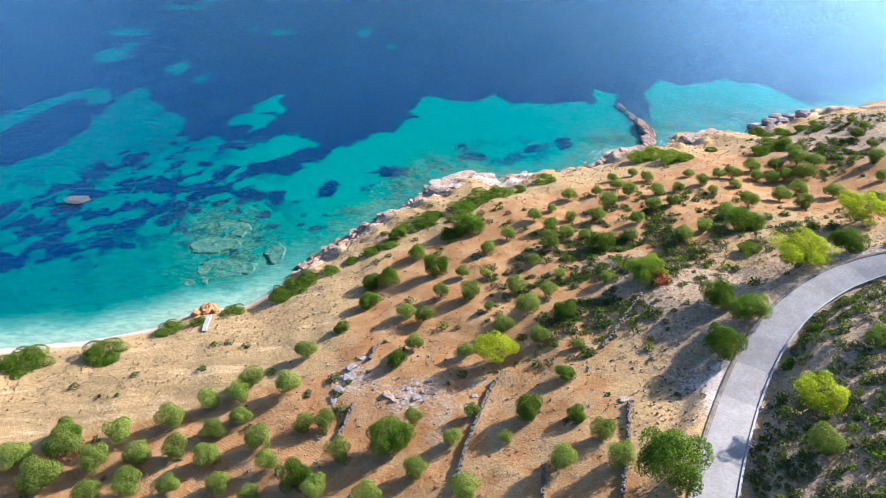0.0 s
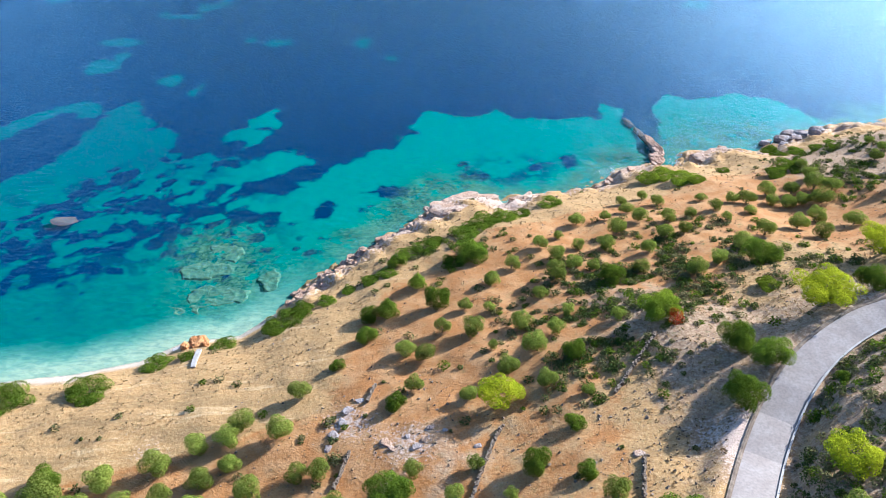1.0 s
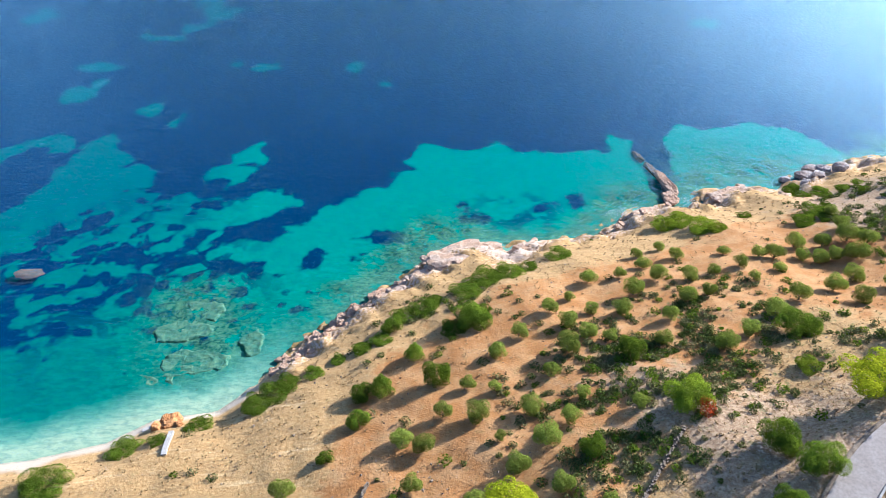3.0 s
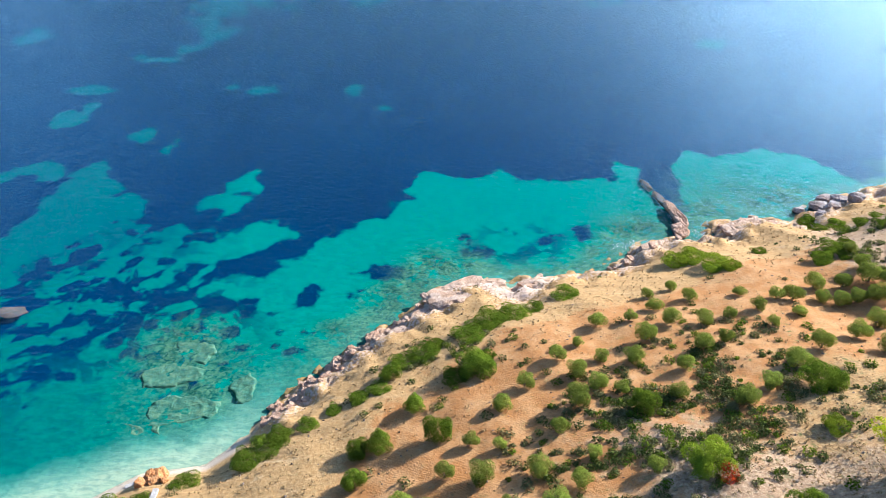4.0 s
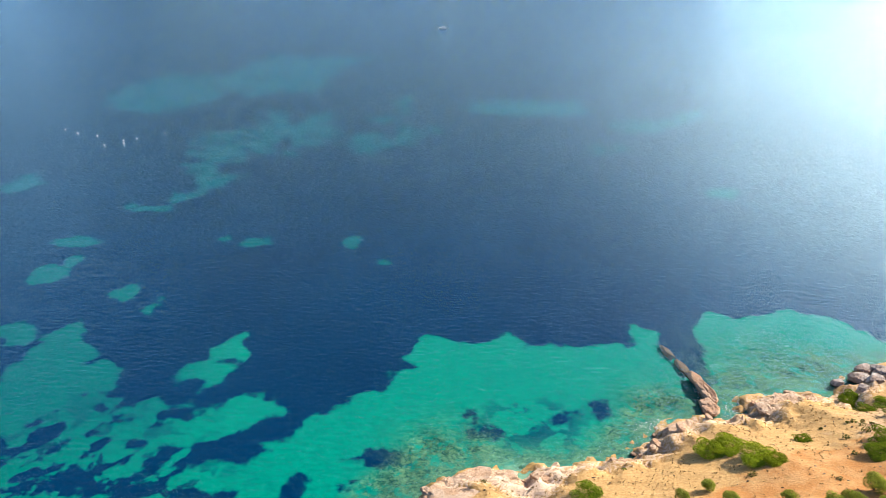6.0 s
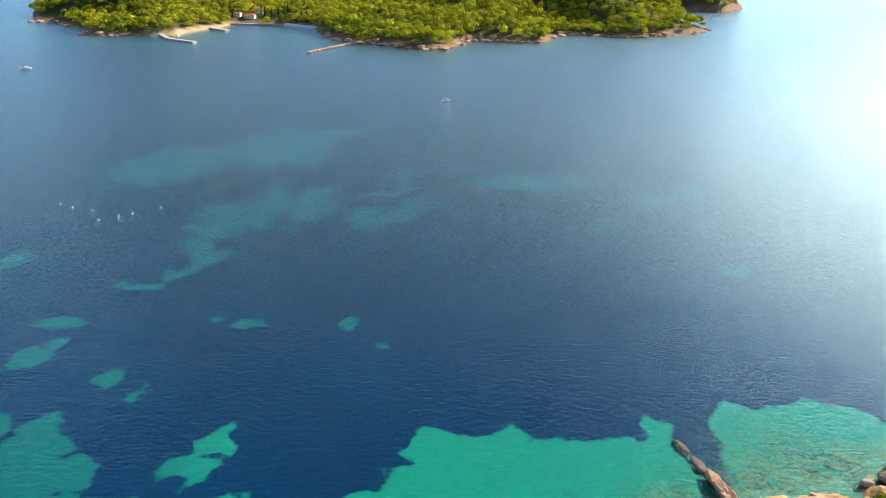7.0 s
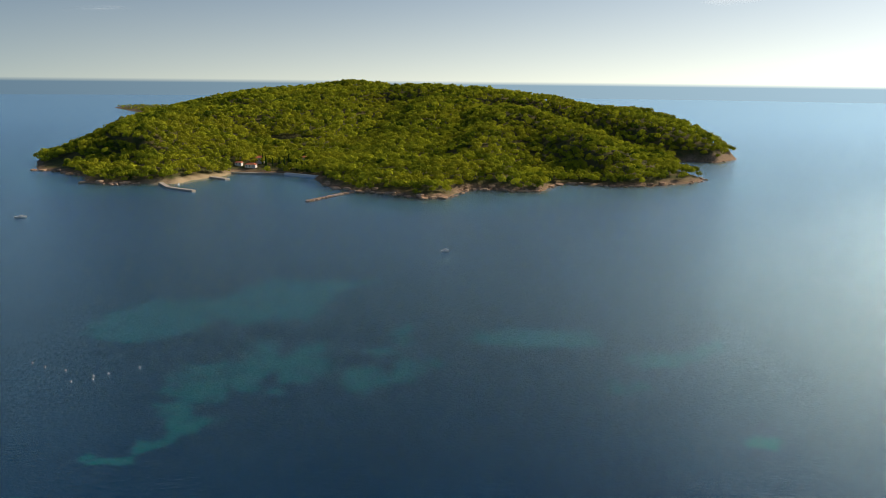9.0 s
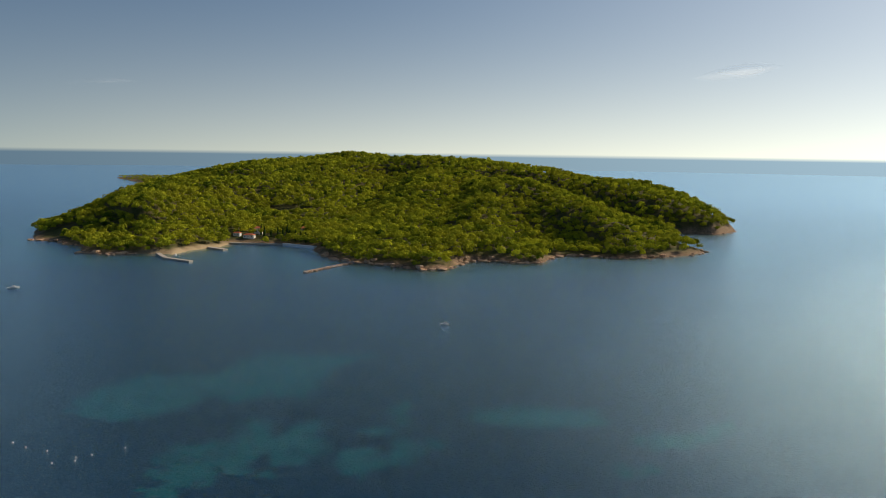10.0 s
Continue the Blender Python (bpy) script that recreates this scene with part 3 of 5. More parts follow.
SAND_SPOTS = [(-91.9, 253.9, 6.4, 3.2), (-53.4, 255.3, 2.9, 2.0), (-45.0, 253.0, 4.3, 2.6), (-19.0, 253.0, 2.9, 3.8), (-70.9, 225.6, 3.1, 4.1), (-92.8, 235.2, 4.6, 5.3), (-89.8, 242.2, 2.0, 5.7), (91.7, 286.9, 5.1, 3.4), (-81.3, 276.0, 6.3, 2.3), (-10.4, 240.8, 1.4, 1.4), (-124.7, 294.7, 5.1, 6.6), (-62.3, 218.8, 1.2, 3.4), (63.1, 327.5, 5.8, 4.5)]
WEED_SPOTS = [(-22.1, 158.4, 1.8, 2.3), (-21.3, 160.9, 1.1, 1.1), (-14.1, 159.0, 1.5, 1.4), (8.6, 178.4, 1.2, 1.3), (-39.0, 157.6, 2.7, 2.4), (-36.1, 156.3, 1.9, 1.7), (-42.0, 154.7, 2.1, 2.4), (-33.1, 157.2, 1.6, 1.4), (-33.1, 154.6, 1.5, 1.2), (-34.3, 149.3, 1.4, 1.3), (-31.0, 145.3, 1.6, 1.2), (-47.5, 155.7, 2.9, 3.4),
              (-48.5, 138.5, 1.7, 1.7), (-60.0, 143.4, 1.5, 1.3), (-64.2, 140.2, 2.1, 1.4), (-64.0, 137.1, 2.3, 1.7), (-68.9, 137.5, 1.5, 1.1), (-68.2, 134.7, 0.9, 1.1), (-7.9, 166.0, 4.5, 2.7), (10.4, 172.7, 3.0, 1.9), (25.4, 176.7, 2.6, 2.2), (32.4, 179.8, 2.2, 2.6), (-31.7, 169.2, 3.4, 3.5), (-33.3, 168.3, 4.2, 2.6), (-29.5, 172.8, 4.0, 2.2), (-55.3, 177.8, 1.6, 1.2), (-50, 331, 3.5, 6), (-73, 359, 6, 4), (-20, 354, 8, 3)]

xs = np.concatenate([[-4870, -4200, -3200, -2200, -1200, -700], np.arange(-450, -135, 6), np.arange(-135, 135, 1.1), np.arange(135, 460, 6), [700, 1200, 2200, 3200, 4200, 4870]])
ys = np.concatenate([[-4770, -3000, -2000, -800, -300, 0, 60], np.arange(86, 240, 1.1), np.arange(240, 520, 2.5), np.arange(520, 1100, 12), [1300, 2000, 2800, 3500, 4200, 4970]])
bx, by, bf = grid(xs, ys)
reach = np.minimum(1, 4860 / np.maximum(np.hypot(bx, by - 100), 1))
bx, by = bx * reach, 100 + (by - 100) * reach
bd = shore_distance(bx, by)
sand = np.full(bx.shape, -60.0)
for outline in (SAND_MAIN, SAND_EAST, SAND_WEST, SAND_TONGUE, SAND_PATCH, SAND_BAR, SAND_ISLE, SAND_FAR, SAND_FAR_ARM, SAND_FAR_HOOK, SAND_FAR_WEST, SAND_FAR_EAST, SAND_FAR_LAST):
    sand = np.maximum(sand, inside(outline, bx, by) - (2.5 if outline is SAND_FAR_WEST else 0))
for cx, cy, rx, ry in SAND_SPOTS:
    sand = np.maximum(sand, (1 - np.hypot((bx - cx) / rx, (by - cy) / ry)) * min(rx, ry))
for cx, cy, rx, ry in WEED_SPOTS:
    sand = np.minimum(sand, (np.hypot((bx - cx) / rx, (by - cy) / ry) - 1) * min(rx, ry))
sand = np.clip(sand, -20, 20)
shelf = smooth(14, 4, -bd + fbm(bx / 10, by / 10, 3, 4) * 8) * smooth(-30, -10, bx) + 0.9 * bump_at(bx, by, -36, 133, 12) + 0.7 * bump_at(bx, by, 46, 180, 9) + 0.8 * bump_at(bx, by, 70, 192, 13) + 0.9 * bump_at(bx, by, -42, 146, 7) + 0.6 * bump_at(bx, by, 4, 168, 9)
mottle = np.clip(bump_at(bx, by, -58, 158, 20) + 0.55 * bump_at(bx, by, -80, 150, 22) + 0.8 * bump_at(bx, by, -40, 152, 9) + 0.8 * bump_at(bx, by, 20, 175, 10) + 0.5 * smooth(250, 320, by), 0, 1)
patchy = 0.3 + 8 * fbm((bx + by) / 5, (by - bx) / 3.0, 4, 21)
sand = np.where((bump_at(bx, by - 0.1 * bx, -66, 165, 26) > 0.35) & (sand < 4), np.maximum(np.minimum(sand, 4), np.clip(patchy, -4, 3)), sand)
spot_rng = np.random.default_rng(3)
for k in range(230):
    cx, cy = (-50 + 15 * spot_rng.normal(), 150 + 7 * spot_rng.normal()) if k < 110 else (spot_rng.uniform(-95, -40), spot_rng.uniform(124, 146))
    r = spot_rng.uniform(0.4, 1.9 if k < 110 else 1.2)
    near = (np.abs(bx - cx) < 25) & (np.abs(by - cy) < 25)
    sand[near] = np.minimum(sand[near], (np.hypot((bx[near] - cx) / 1.3, by[near] - cy) - r) * 1.5 + 1.2)
shallow = smooth(12, -0.5, -bd + fbm(bx / 6, by / 6, 3, 8) * 3) * (0.9 * smooth(-20, -34, bx) + 0.25) + 0.5 * bump_at(bx, by, 17, 161, 4)
bz = -0.12 - 0.5 * np.maximum(bd, 0) - 0.1 * np.clip(-bd, 0, 8) - 0.4 * (1 - np.exp(np.minimum(bd + 8, 0) / 40)) + shelf * fbm(bx / 5, by / 5, 4, 2) * 0.9 * smooth(-1, -8, bd)
keep = (bd[bf] < 12).any(1)
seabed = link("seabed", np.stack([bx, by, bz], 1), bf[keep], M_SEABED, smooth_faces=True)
tagged(seabed, "turquoise sandy seabed with dark seagrass and rock shelves", "seabed", kind="structure")
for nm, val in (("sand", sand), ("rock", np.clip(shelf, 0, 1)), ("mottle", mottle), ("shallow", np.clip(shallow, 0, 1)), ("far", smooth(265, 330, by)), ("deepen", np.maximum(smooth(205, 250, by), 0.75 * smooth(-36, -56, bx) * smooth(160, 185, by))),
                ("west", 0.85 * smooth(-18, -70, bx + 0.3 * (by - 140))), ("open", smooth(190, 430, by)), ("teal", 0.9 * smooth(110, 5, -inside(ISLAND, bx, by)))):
    attribute(seabed, nm, val)

ang = np.linspace(0, 2 * np.pi, 96, endpoint=False)
rings = [60, 200, 500, 1200, 2600, 4880]
wv = [(0, 100, 0)] + [(r * math.cos(a), 100 + r * math.sin(a), 0) for r in rings for a in ang]
wf = [(0, 1 + k, 1 + (k + 1) % 96) for k in range(96)]
for j in range(len(rings) - 1):
    o = 1 + j * 96
    wf += [(o + k, o + 96 + k, o + 96 + (k + 1) % 96, o + (k + 1) % 96) for k in range(96)]
water = link("water", wv, wf, M_WATER)
water.visible_shadow = False
tagged(water, "clear rippled blue sea reaching the horizon", "water", kind="structure")


# ---- the island ----
CRESTS = [
    (60, [(-410, 960, 4), (-381, 1010, 24), (-348, 1040, 38), (-327, 1140, 52), (-286, 1190, 66)]),
    (45, [(-276, 1150, 59), (-237, 1060, 36), (-197, 970, 15)]),
    (75, [(-286, 1400, 63), (-228, 1500, 74), (-157, 1560, 86), (-117, 1560, 86), (-65, 1520, 75), (3, 1480, 80), (86, 1430, 77), (164, 1390, 71)]),
    (60, [(164, 1390, 71), (208, 1330, 61), (250, 1280, 54), (284, 1250, 52), (338, 1190, 38), (375, 1150, 26)]),
    (50, [(-146, 1450, 72), (-156, 1250, 47), (-155, 1090, 24), (-162, 1010, 10)]),
    (45, [(3, 1330, 62), (-11, 1120, 39), (-34, 980, 24), (-53, 890, 13), (-58, 815, 6)]),
    (38, [(94, 1200, 57), (66, 1010, 48), (52, 930, 29), (37, 850, 12)]),
    (45, [(108, 1180, 61), (135, 1100, 56), (162, 1050, 49), (183, 990, 40), (204, 945, 30), (228, 920, 19), (248, 870, 9)]),
    (90, [(-300, 1650, 48), (-100, 1750, 60), (120, 1650, 52), (300, 1400, 30)]),
    (50, [(-440, 1060, 3), (-410, 1150, 18), (-390, 1250, 36), (-370, 1400, 40)]),
    (300, [(-650, 2200, 7), (-850, 2600, 6)]),
]
VALLEYS = [
    (45, [(-293, 1235, 36), (-250, 1130, 12), (-200, 1040, 4), (-164, 970, 2)]),
    (48, [(-59, 1380, 46), (-75, 1230, 22), (-80, 1100, 8), (-96, 990, 3), (-113, 930, 2)]),
    (38, [(45, 1190, 34), (22, 1020, 10), (8, 915, 3)]),
    (36, [(106, 1030, 24), (107, 930, 4), (107, 860, 1)]),
    (50, [(150, 1240, 34), (185, 1150, 24), (210, 1090, 10), (240, 1030, 2), (256, 980, 1)]),
]


def island_height(x, y):
    d = inside(ISLAND, x, y)
    num, den = 0.0, 1e-7
    for r, pts in CRESTS + VALLEYS:
        gap, share = seg_dist([q[:2] for q in pts], x, y)
        w = np.exp(-np.minimum((gap / r) ** 2, 60)) / r ** 0.5 + 1e-6 / (1 + gap * gap)
        num, den = num + w * np.interp(share, np.arange(len(pts)), [q[2] for q in pts]), den + w
    h = num / den + fbm(x / 60, y / 60, 3, 31) * 4
    return np.where(d > 0, (1 - np.exp(-d / 22)) * h + 1.2 * smooth(0, 4, d), np.maximum(d * 0.4, -6)) + smooth(14, 0, np.abs(d)) * fbm(x / 7, y / 7, 3, 33) * 2.5


xs = np.concatenate([np.arange(-1060, -500, 30), np.arange(-500, 450, 7)])
ys = np.concatenate([np.arange(725, 1200, 6), np.arange(1200, 2000, 20), np.arange(2000, 2860, 40)])
ix, iy, jf = grid(xs, ys)
iz = island_height(ix, iy)
jf = jf[(iz[jf] > -3).any(1)]


def island_material():
    k = Mat("island_earth")
    n1, n2 = k.noise(0.08, 5, 0.65), k.noise(0.5, 5, 0.7)
    c = k.mix(k.ramp(n1, 0.4, 0.6), (0.06, 0.07, 0.02), (0.12, 0.10, 0.04))
    rock = k.mix(k.ramp(n2, 0.35, 0.65), (0.36, 0.24, 0.15), (0.13, 0.09, 0.06))
    c = k.mix(k.attr("rim"), c, rock)
    c = k.mix(k.attr("beach"), c, (0.44, 0.34, 0.21))
    return k.done(c, 0.9, k.bump(n2, 0.9, 1.5), spec=0.1)


island = link("island", np.stack([ix, iy, iz], 1), jf, island_material(), smooth_faces=True)
tagged(island, "wooded hilly island with a rocky shore", "island", kind="structure")
idist = inside(ISLAND, ix, iy)
attribute(island, "rim", smooth(8, 4, idist + fbm(ix / 15, iy / 15, 3, 37) * 7))
attribute(island, "beach", smooth(7, 3.5, idist) * smooth(-262, -252, ix) * smooth(-188, -198, ix))


def leaf_quads(centres, normals, sizes, rng, tilt=0.5):
    """A loose quad for every centre, facing about along its normal."""
    n = len(centres)
    nr = normals + rng.normal(0, tilt, (n, 3))
    nr /= np.linalg.norm(nr, axis=1)[:, None]
    a = np.cross(nr, rng.normal(0, 1, (n, 3)))
    a /= np.linalg.norm(a, axis=1)[:, None] + 1e-9
    b = np.cross(nr, a)
    s = np.asarray(sizes).reshape(-1, 1) * rng.uniform(0.7, 1.3, (n, 1))
    a, b = a * s * 0.5, b * s * 0.5 * rng.uniform(0.55, 1.0, (n, 1))
    v = np.stack([centres - a - b * 0.6, centres + a * 0.6 - b, centres + a + b * 0.6, centres - a * 0.6 + b], 1).reshape(-1, 3)
    return v, np.arange(4 * n).reshape(-1, 4)


def sphere_points(n, rng, low=-0.35):
    z = rng.uniform(low, 1, n)
    a = rng.uniform(0, 2 * np.pi, n)
    r = np.sqrt(np.maximum(0, 1 - z * z))
    return np.stack([r * np.cos(a), r * np.sin(a), z], 1)


def forest(rng):
    """The pine wood of the island, as one mass of many crowns."""
    px, py = [], []
    for step, y0, y1 in ((7.6, 740, 1120), (8.2, 1120, 1960), (18, 1960, 2780)):
        X, Y = np.meshgrid(np.arange(-1000 if y0 > 1900 else -560, 440, step), np.arange(y0, y1, step))
        px.append((X + rng.uniform(-0.45, 0.45, X.shape) * step).ravel())
        py.append((Y + rng.uniform(-0.45, 0.45, X.shape) * step).ravel())
    px, py = np.concatenate(px), np.concatenate(py)
    d = inside(ISLAND, px, py)
    ok = d > 2.2 + 7 * fbm(px / 30, py / 30, 3, 41) + 2 * bump_at(px, py, -225, 845, 40) + 10 * bump_at(px, py, -178, 935, 26)
    for cx, cy, rx, ry in ((-172, 922, 34, 14), (-395, 938, 32, 32), (-158, 1085, 26, 14), (-115, 1060, 20, 12), (-15, 850, 34, 7), (228, 905, 10, 7), (150, 960, 14, 7), (-205, 935, 8, 8)):
        ok &= np.hypot((px - cx) / rx, (py - cy) / ry) > 1
    px, py, d = px[ok], py[ok], d[ok]
    pz = island_height(px, py)
    vs, fs, tones, base = [], [], [], 0
    near = py < 1120
    for sel, count, leaf in ((near, 120, 1.15), (~near, 44, 1.9)):
        x, y, z = px[sel], py[sel], pz[sel]
        n = len(x)
        r = rng.uniform(2.8, 5.3, n) * np.where(y > 1960, 0.75, 1.05)
        hgt = r * rng.uniform(1.3, 1.9, n)
        lobes = 5
        lo = rng.normal(0, 0.28, (n, lobes, 3)) * np.array([1, 1, 0.5])
        which = rng.integers(0, lobes, (n, count))
        dirs = sphere_points(n * count, rng, -0.5).reshape(n, count, 3)
        c = np.take_along_axis(lo, which[..., None].repeat(3, 2), 1) + dirs * 0.64 * np.array([1, 1, 0.8])
        c = c * r[:, None, None] + np.stack([x, y, z + hgt * 0.72], 1)[:, None]
        v, f = leaf_quads(c.reshape(-1, 3), dirs.reshape(-1, 3), np.repeat(leaf * r / 3.9, count), rng, 0.22)
        tones.append(np.repeat(np.clip(rng.normal(0.5, 0.28, n), 0, 1), count * 4))
        vs.append(v)
        fs.append(f + base)
        base += len(v)
    ob = link("pine_wood", np.concatenate(vs), np.concatenate(fs), M_FOREST)
    attribute(ob, "tone", np.concatenate(tones))
    return tagged(ob, "dense green pine wood covering the island", "trees", kind="stuff")


forest(np.random.default_rng(7))


# ---- rocks ----
def rock_mesh(name, seed, mat, blocky=0.5):
    """A broken block: flat faces cut from a ball, then worn and cracked."""
    rng = random.Random(seed)
    cuts = []
    for _ in range(int(22 - 18 * blocky) if blocky < 0.4 else 11):
        n = Vector((rng.gauss(0, 1), rng.gauss(0, 1), rng.gauss(0, 0.8))).normalized()
        cuts.append((n, rng.uniform(0.62, 0.95)))
    cuts.append((Vector((rng.uniform(-0.25, 0.25), rng.uniform(-0.25, 0.25), 1)).normalized(), rng.uniform(0.55, 0.75)))
    bm = bmesh.new()
    bmesh.ops.create_icosphere(bm, subdivisions=4, radius=1.0)
    for v in bm.verts:
        p = v.co.copy()
        r = min([1.05] + [h / p.dot(n) for n, h in cuts if p.dot(n) > 0.05])
        n1 = noise.fractal(p * 1.3 + Vector((seed * 3.1, 0, 0)), 0.8, 2.0, 4)
        n3 = noise.fractal(p * 5 + Vector((seed, seed, 0)), 0.9, 2.1, 3)
        crack = abs(noise.noise(p * 2.3 + Vector((0, seed * 2.3, 0))))
        v.co = p * (r * (1 + 0.12 * n1) + 0.06 * n3 - 0.16 * max(0, 0.12 - crack) / 0.12 * blocky * 1.4)
        v.co.z = max(v.co.z, -0.45)
    me = bpy.data.meshes.new(name)
    bm.to_mesh(me)
    bm.free()
    me.materials.append(mat)
    return me


def put_rock(me, x, y, z, sx, sy, sz, turn, name, label, group=""):
    ob = new(name, me)
    ob.matrix_world = pose(x, y, z, 0, 0, turn) @ Matrix.Diagonal((sx, sy, sz, 1))
    return tagged(ob, label, "rock", group)


rng = np.random.default_rng(11)
CHALK = [rock_mesh("rock", k, M_CHALK) for k in (1, 2, 3)]
BROWN = [rock_mesh("rock", k, M_ROCK) for k in (4, 5, 6)]
GREYS = [rock_mesh("rock", k, M_GREY, 0.2) for k in (7, 8)]
ORANGES = [rock_mesh("rock", k, M_ORANGE) for k in (9, 10)]
for x, y, sx, sy, sz, a in [(6.5, 153.5, 7.0, 5.2, 3.6, 35), (11, 155.5, 5.0, 3.6, 3.0, 10), (0.5, 148, 3.6, 2.8, 2.2, 30), (-3, 145, 3.8, 2.4, 1.9, 40), (21, 157, 3.2, 2.6, 2.2, 0), (25.5, 158.5, 3.4, 2.2, 1.6, 20), (47, 170.5, 5.0, 3.2, 1.9, 20), (43.5, 168, 3.2, 2.4, 1.7, 50), (66, 176, 4.5, 3.4, 2.0, 30), (72, 177, 3.6, 3.4, 1.9, 70), (63, 175, 2.8, 3.2, 1.8, 10), (34, 162, 3.6, 1.8, 1.3, 10)]:
    put_rock(CHALK[rng.integers(3)], x, y, max(0.1, ground_at(x, y) - 0.6 * sz), sx, sy, sz * 0.75, a, "shore_rock", "pale pinkish limestone outcrop at the water's edge", "rocks along the shore")
for x, y, sx, sy, sz, a in [(54.2, 183, 1.7, 3.6, 1.7, 8), (53.2, 187.5, 1.3, 2.6, 1.2, 12), (53.4, 178.5, 2.2, 2.6, 1.2, 0)]:
    put_rock(BROWN[rng.integers(3)], x, y, 0.0, sx, sy, sz, a, "ridge_rock", "brown rock ridge running out into the sea", "rock ridge in the sea")
for x, y, sx, sy, sz, a in [(52.2, 192.5, 1.0, 3.2, 0.9, 14), (50.8, 198, 0.9, 3.0, 0.8, 16)]:
    put_rock(BROWN[rng.integers(3)], x, y, -0.75, sx, sy, sz, a, "sunken_ridge_rock", "brown rock ridge just under the water", "rock ridge in the sea")
for x, y, sx, sy, sz, a in [(85.5, 187, 2.4, 1.7, 1.5, 10), (88.2, 190.5, 2.2, 1.6, 1.4, 30), (91.5, 189, 3.0, 1.7, 1.7, -20), (86.5, 183.5, 1.9, 1.7, 1.5, 60), (89, 186, 1.8, 1.8, 1.6, 0), (80.8, 186, 1.6, 1.2, 0.9, 0), (92, 185, 2.0, 1.6, 1.7, 20), (83, 181, 1.5, 1.3, 1.1, 40)]:
    put_rock(GREYS[rng.integers(2)], x, y, max(0.1, ground_at(x, y) + 0.2), sx, sy, sz, a, "boulder", "large grey-brown rounded boulder by the water", "boulders at the point")
for x, y, s in [(-38.3, 114.6, 1.7), (-37.2, 115.6, 1.2), (-39.6, 113.4, 1.1), (-36.4, 113.8, 0.8)]:
    put_rock(ORANGES[rng.integers(2)], x, y, ground_at(x, y) + 0.3, s, s * 0.8, s * 0.8, rng.uniform(0, 360), "orange_rock", "orange broken rock at the beach", "orange rocks at the beach")
sh = np.array(SHORE, float)
for k in range(300):
    t = rng.uniform(8, 24.9) if k < 80 else rng.uniform(8, 11.9)
    a, f = int(t), t - int(t)
    x, y = sh[a] * (1 - f) + sh[a + 1] * f + rng.normal(0, 1.1, 2) + np.array([0.5, -0.9])
    s = rng.uniform(0.3, 0.95) if k < 80 else rng.uniform(0.25, 0.8)
    pool = CHALK if x > -8 and rng.random() < 0.75 else BROWN
    put_rock(pool[rng.integers(3)], x, y, max(ground_at(x, y), 0) + 0.05 * s, s * rng.uniform(1, 1.7), s, s * rng.uniform(0.5, 0.9), rng.uniform(0, 360), "coast_stone",
             "pale weathered limestone block on the shore" if pool is CHALK else "reddish-brown broken rock on the shore", "stones along the shore")
def rock_plate(outline, top, label):
    """A sunken slab with a ragged rim, a pitted top and a steep edge."""
    p = np.array(outline, float)
    lo, hi = p.min(0) - 0.8, p.max(0) + 0.8
    px, py, pf = grid(np.arange(lo[0], hi[0], 0.22), np.arange(lo[1], hi[1], 0.22))
    rim = inside(outline, px, py) + 0.9 * fbm(px / 1.3, py / 1.3, 4, 61)
    z = -1.6 + (top + 1.3) * smooth(-0.4, 0.6, rim) + smooth(0, 0.6, rim) * (0.16 * fbm(px / 1.1, py / 1.1, 4, 63) - 0.03 * np.clip(rim, 0, 3))
    crack = np.abs(fbm(px / 3.5, py / 3.5, 3, 65))
    z = z - 0.06 * smooth(0.05, 0.0, crack) * smooth(0.2, 0.6, rim)
    pf = pf[(rim[pf] > -0.3).any(1)]
    return tagged(link("sunken_slab", np.stack([px, py, z], 1), pf, M_REEF), label, "rock", "sunken rocks")


for outline, top in [
        ([(-44, 132.3), (-41.1, 133.6), (-36.5, 133.5), (-32.9, 132.1), (-32.7, 129.5), (-34.8, 127.7), (-37.7, 126.8), (-40.3, 126.5), (-40.3, 124.7), (-42.3, 125.9), (-43.8, 129.1)], -0.45),
        ([(-32.6, 135.2), (-29, 138.9), (-27.4, 136.1), (-27.1, 132), (-29, 130.4), (-30.1, 131.4), (-31.1, 133.4)], -0.4),
        ([(-47.9, 139.9), (-41.2, 142), (-35.9, 139.7), (-38, 136.2), (-42.5, 135.6), (-46.1, 135)], -0.6),
        ([(-47, 127.9), (-43.7, 127.8), (-42.6, 125.1), (-44.4, 123.9)], -0.5),
        ([(-43.4, 146.6), (-38.3, 147), (-35.3, 144.2), (-37.1, 140.9), (-41, 141)], -0.6),
        ([(-51.5, 119.2), (-49.2, 120.6), (-48.6, 119.8), (-50.8, 118.4)], -0.5), ([(-48.6, 118.2), (-47.2, 118.6), (-47.4, 117.4)], -0.5)]:
    rock_plate(outline, top, "flat algae-covered rock slab under clear shallow water")
REEF = [rock_mesh("rock", k, M_REEF) for k in (13, 14)]
for x, y, sx, sy, a in [(-42.5, 119.4, 0.7, 0.6, 0), (-36.0, 123.4, 0.9, 0.7, 0), (19, 163.5, 1.6, 1.2, 0), (16.6, 163, 1.1, 0.9, 0)]:
    put_rock(REEF[rng.integers(2)], x, y, -0.85, sx, sy, 0.4, a, "sunken_rock", "algae-covered rock under clear water", "sunken rocks")
put_rock(GREYS[0], -74.6, 154.4, -0.27, 3.4, 1.8, 0.3, -6, "flat_rock", "flat grey-brown rock slab awash in shallow water", "")
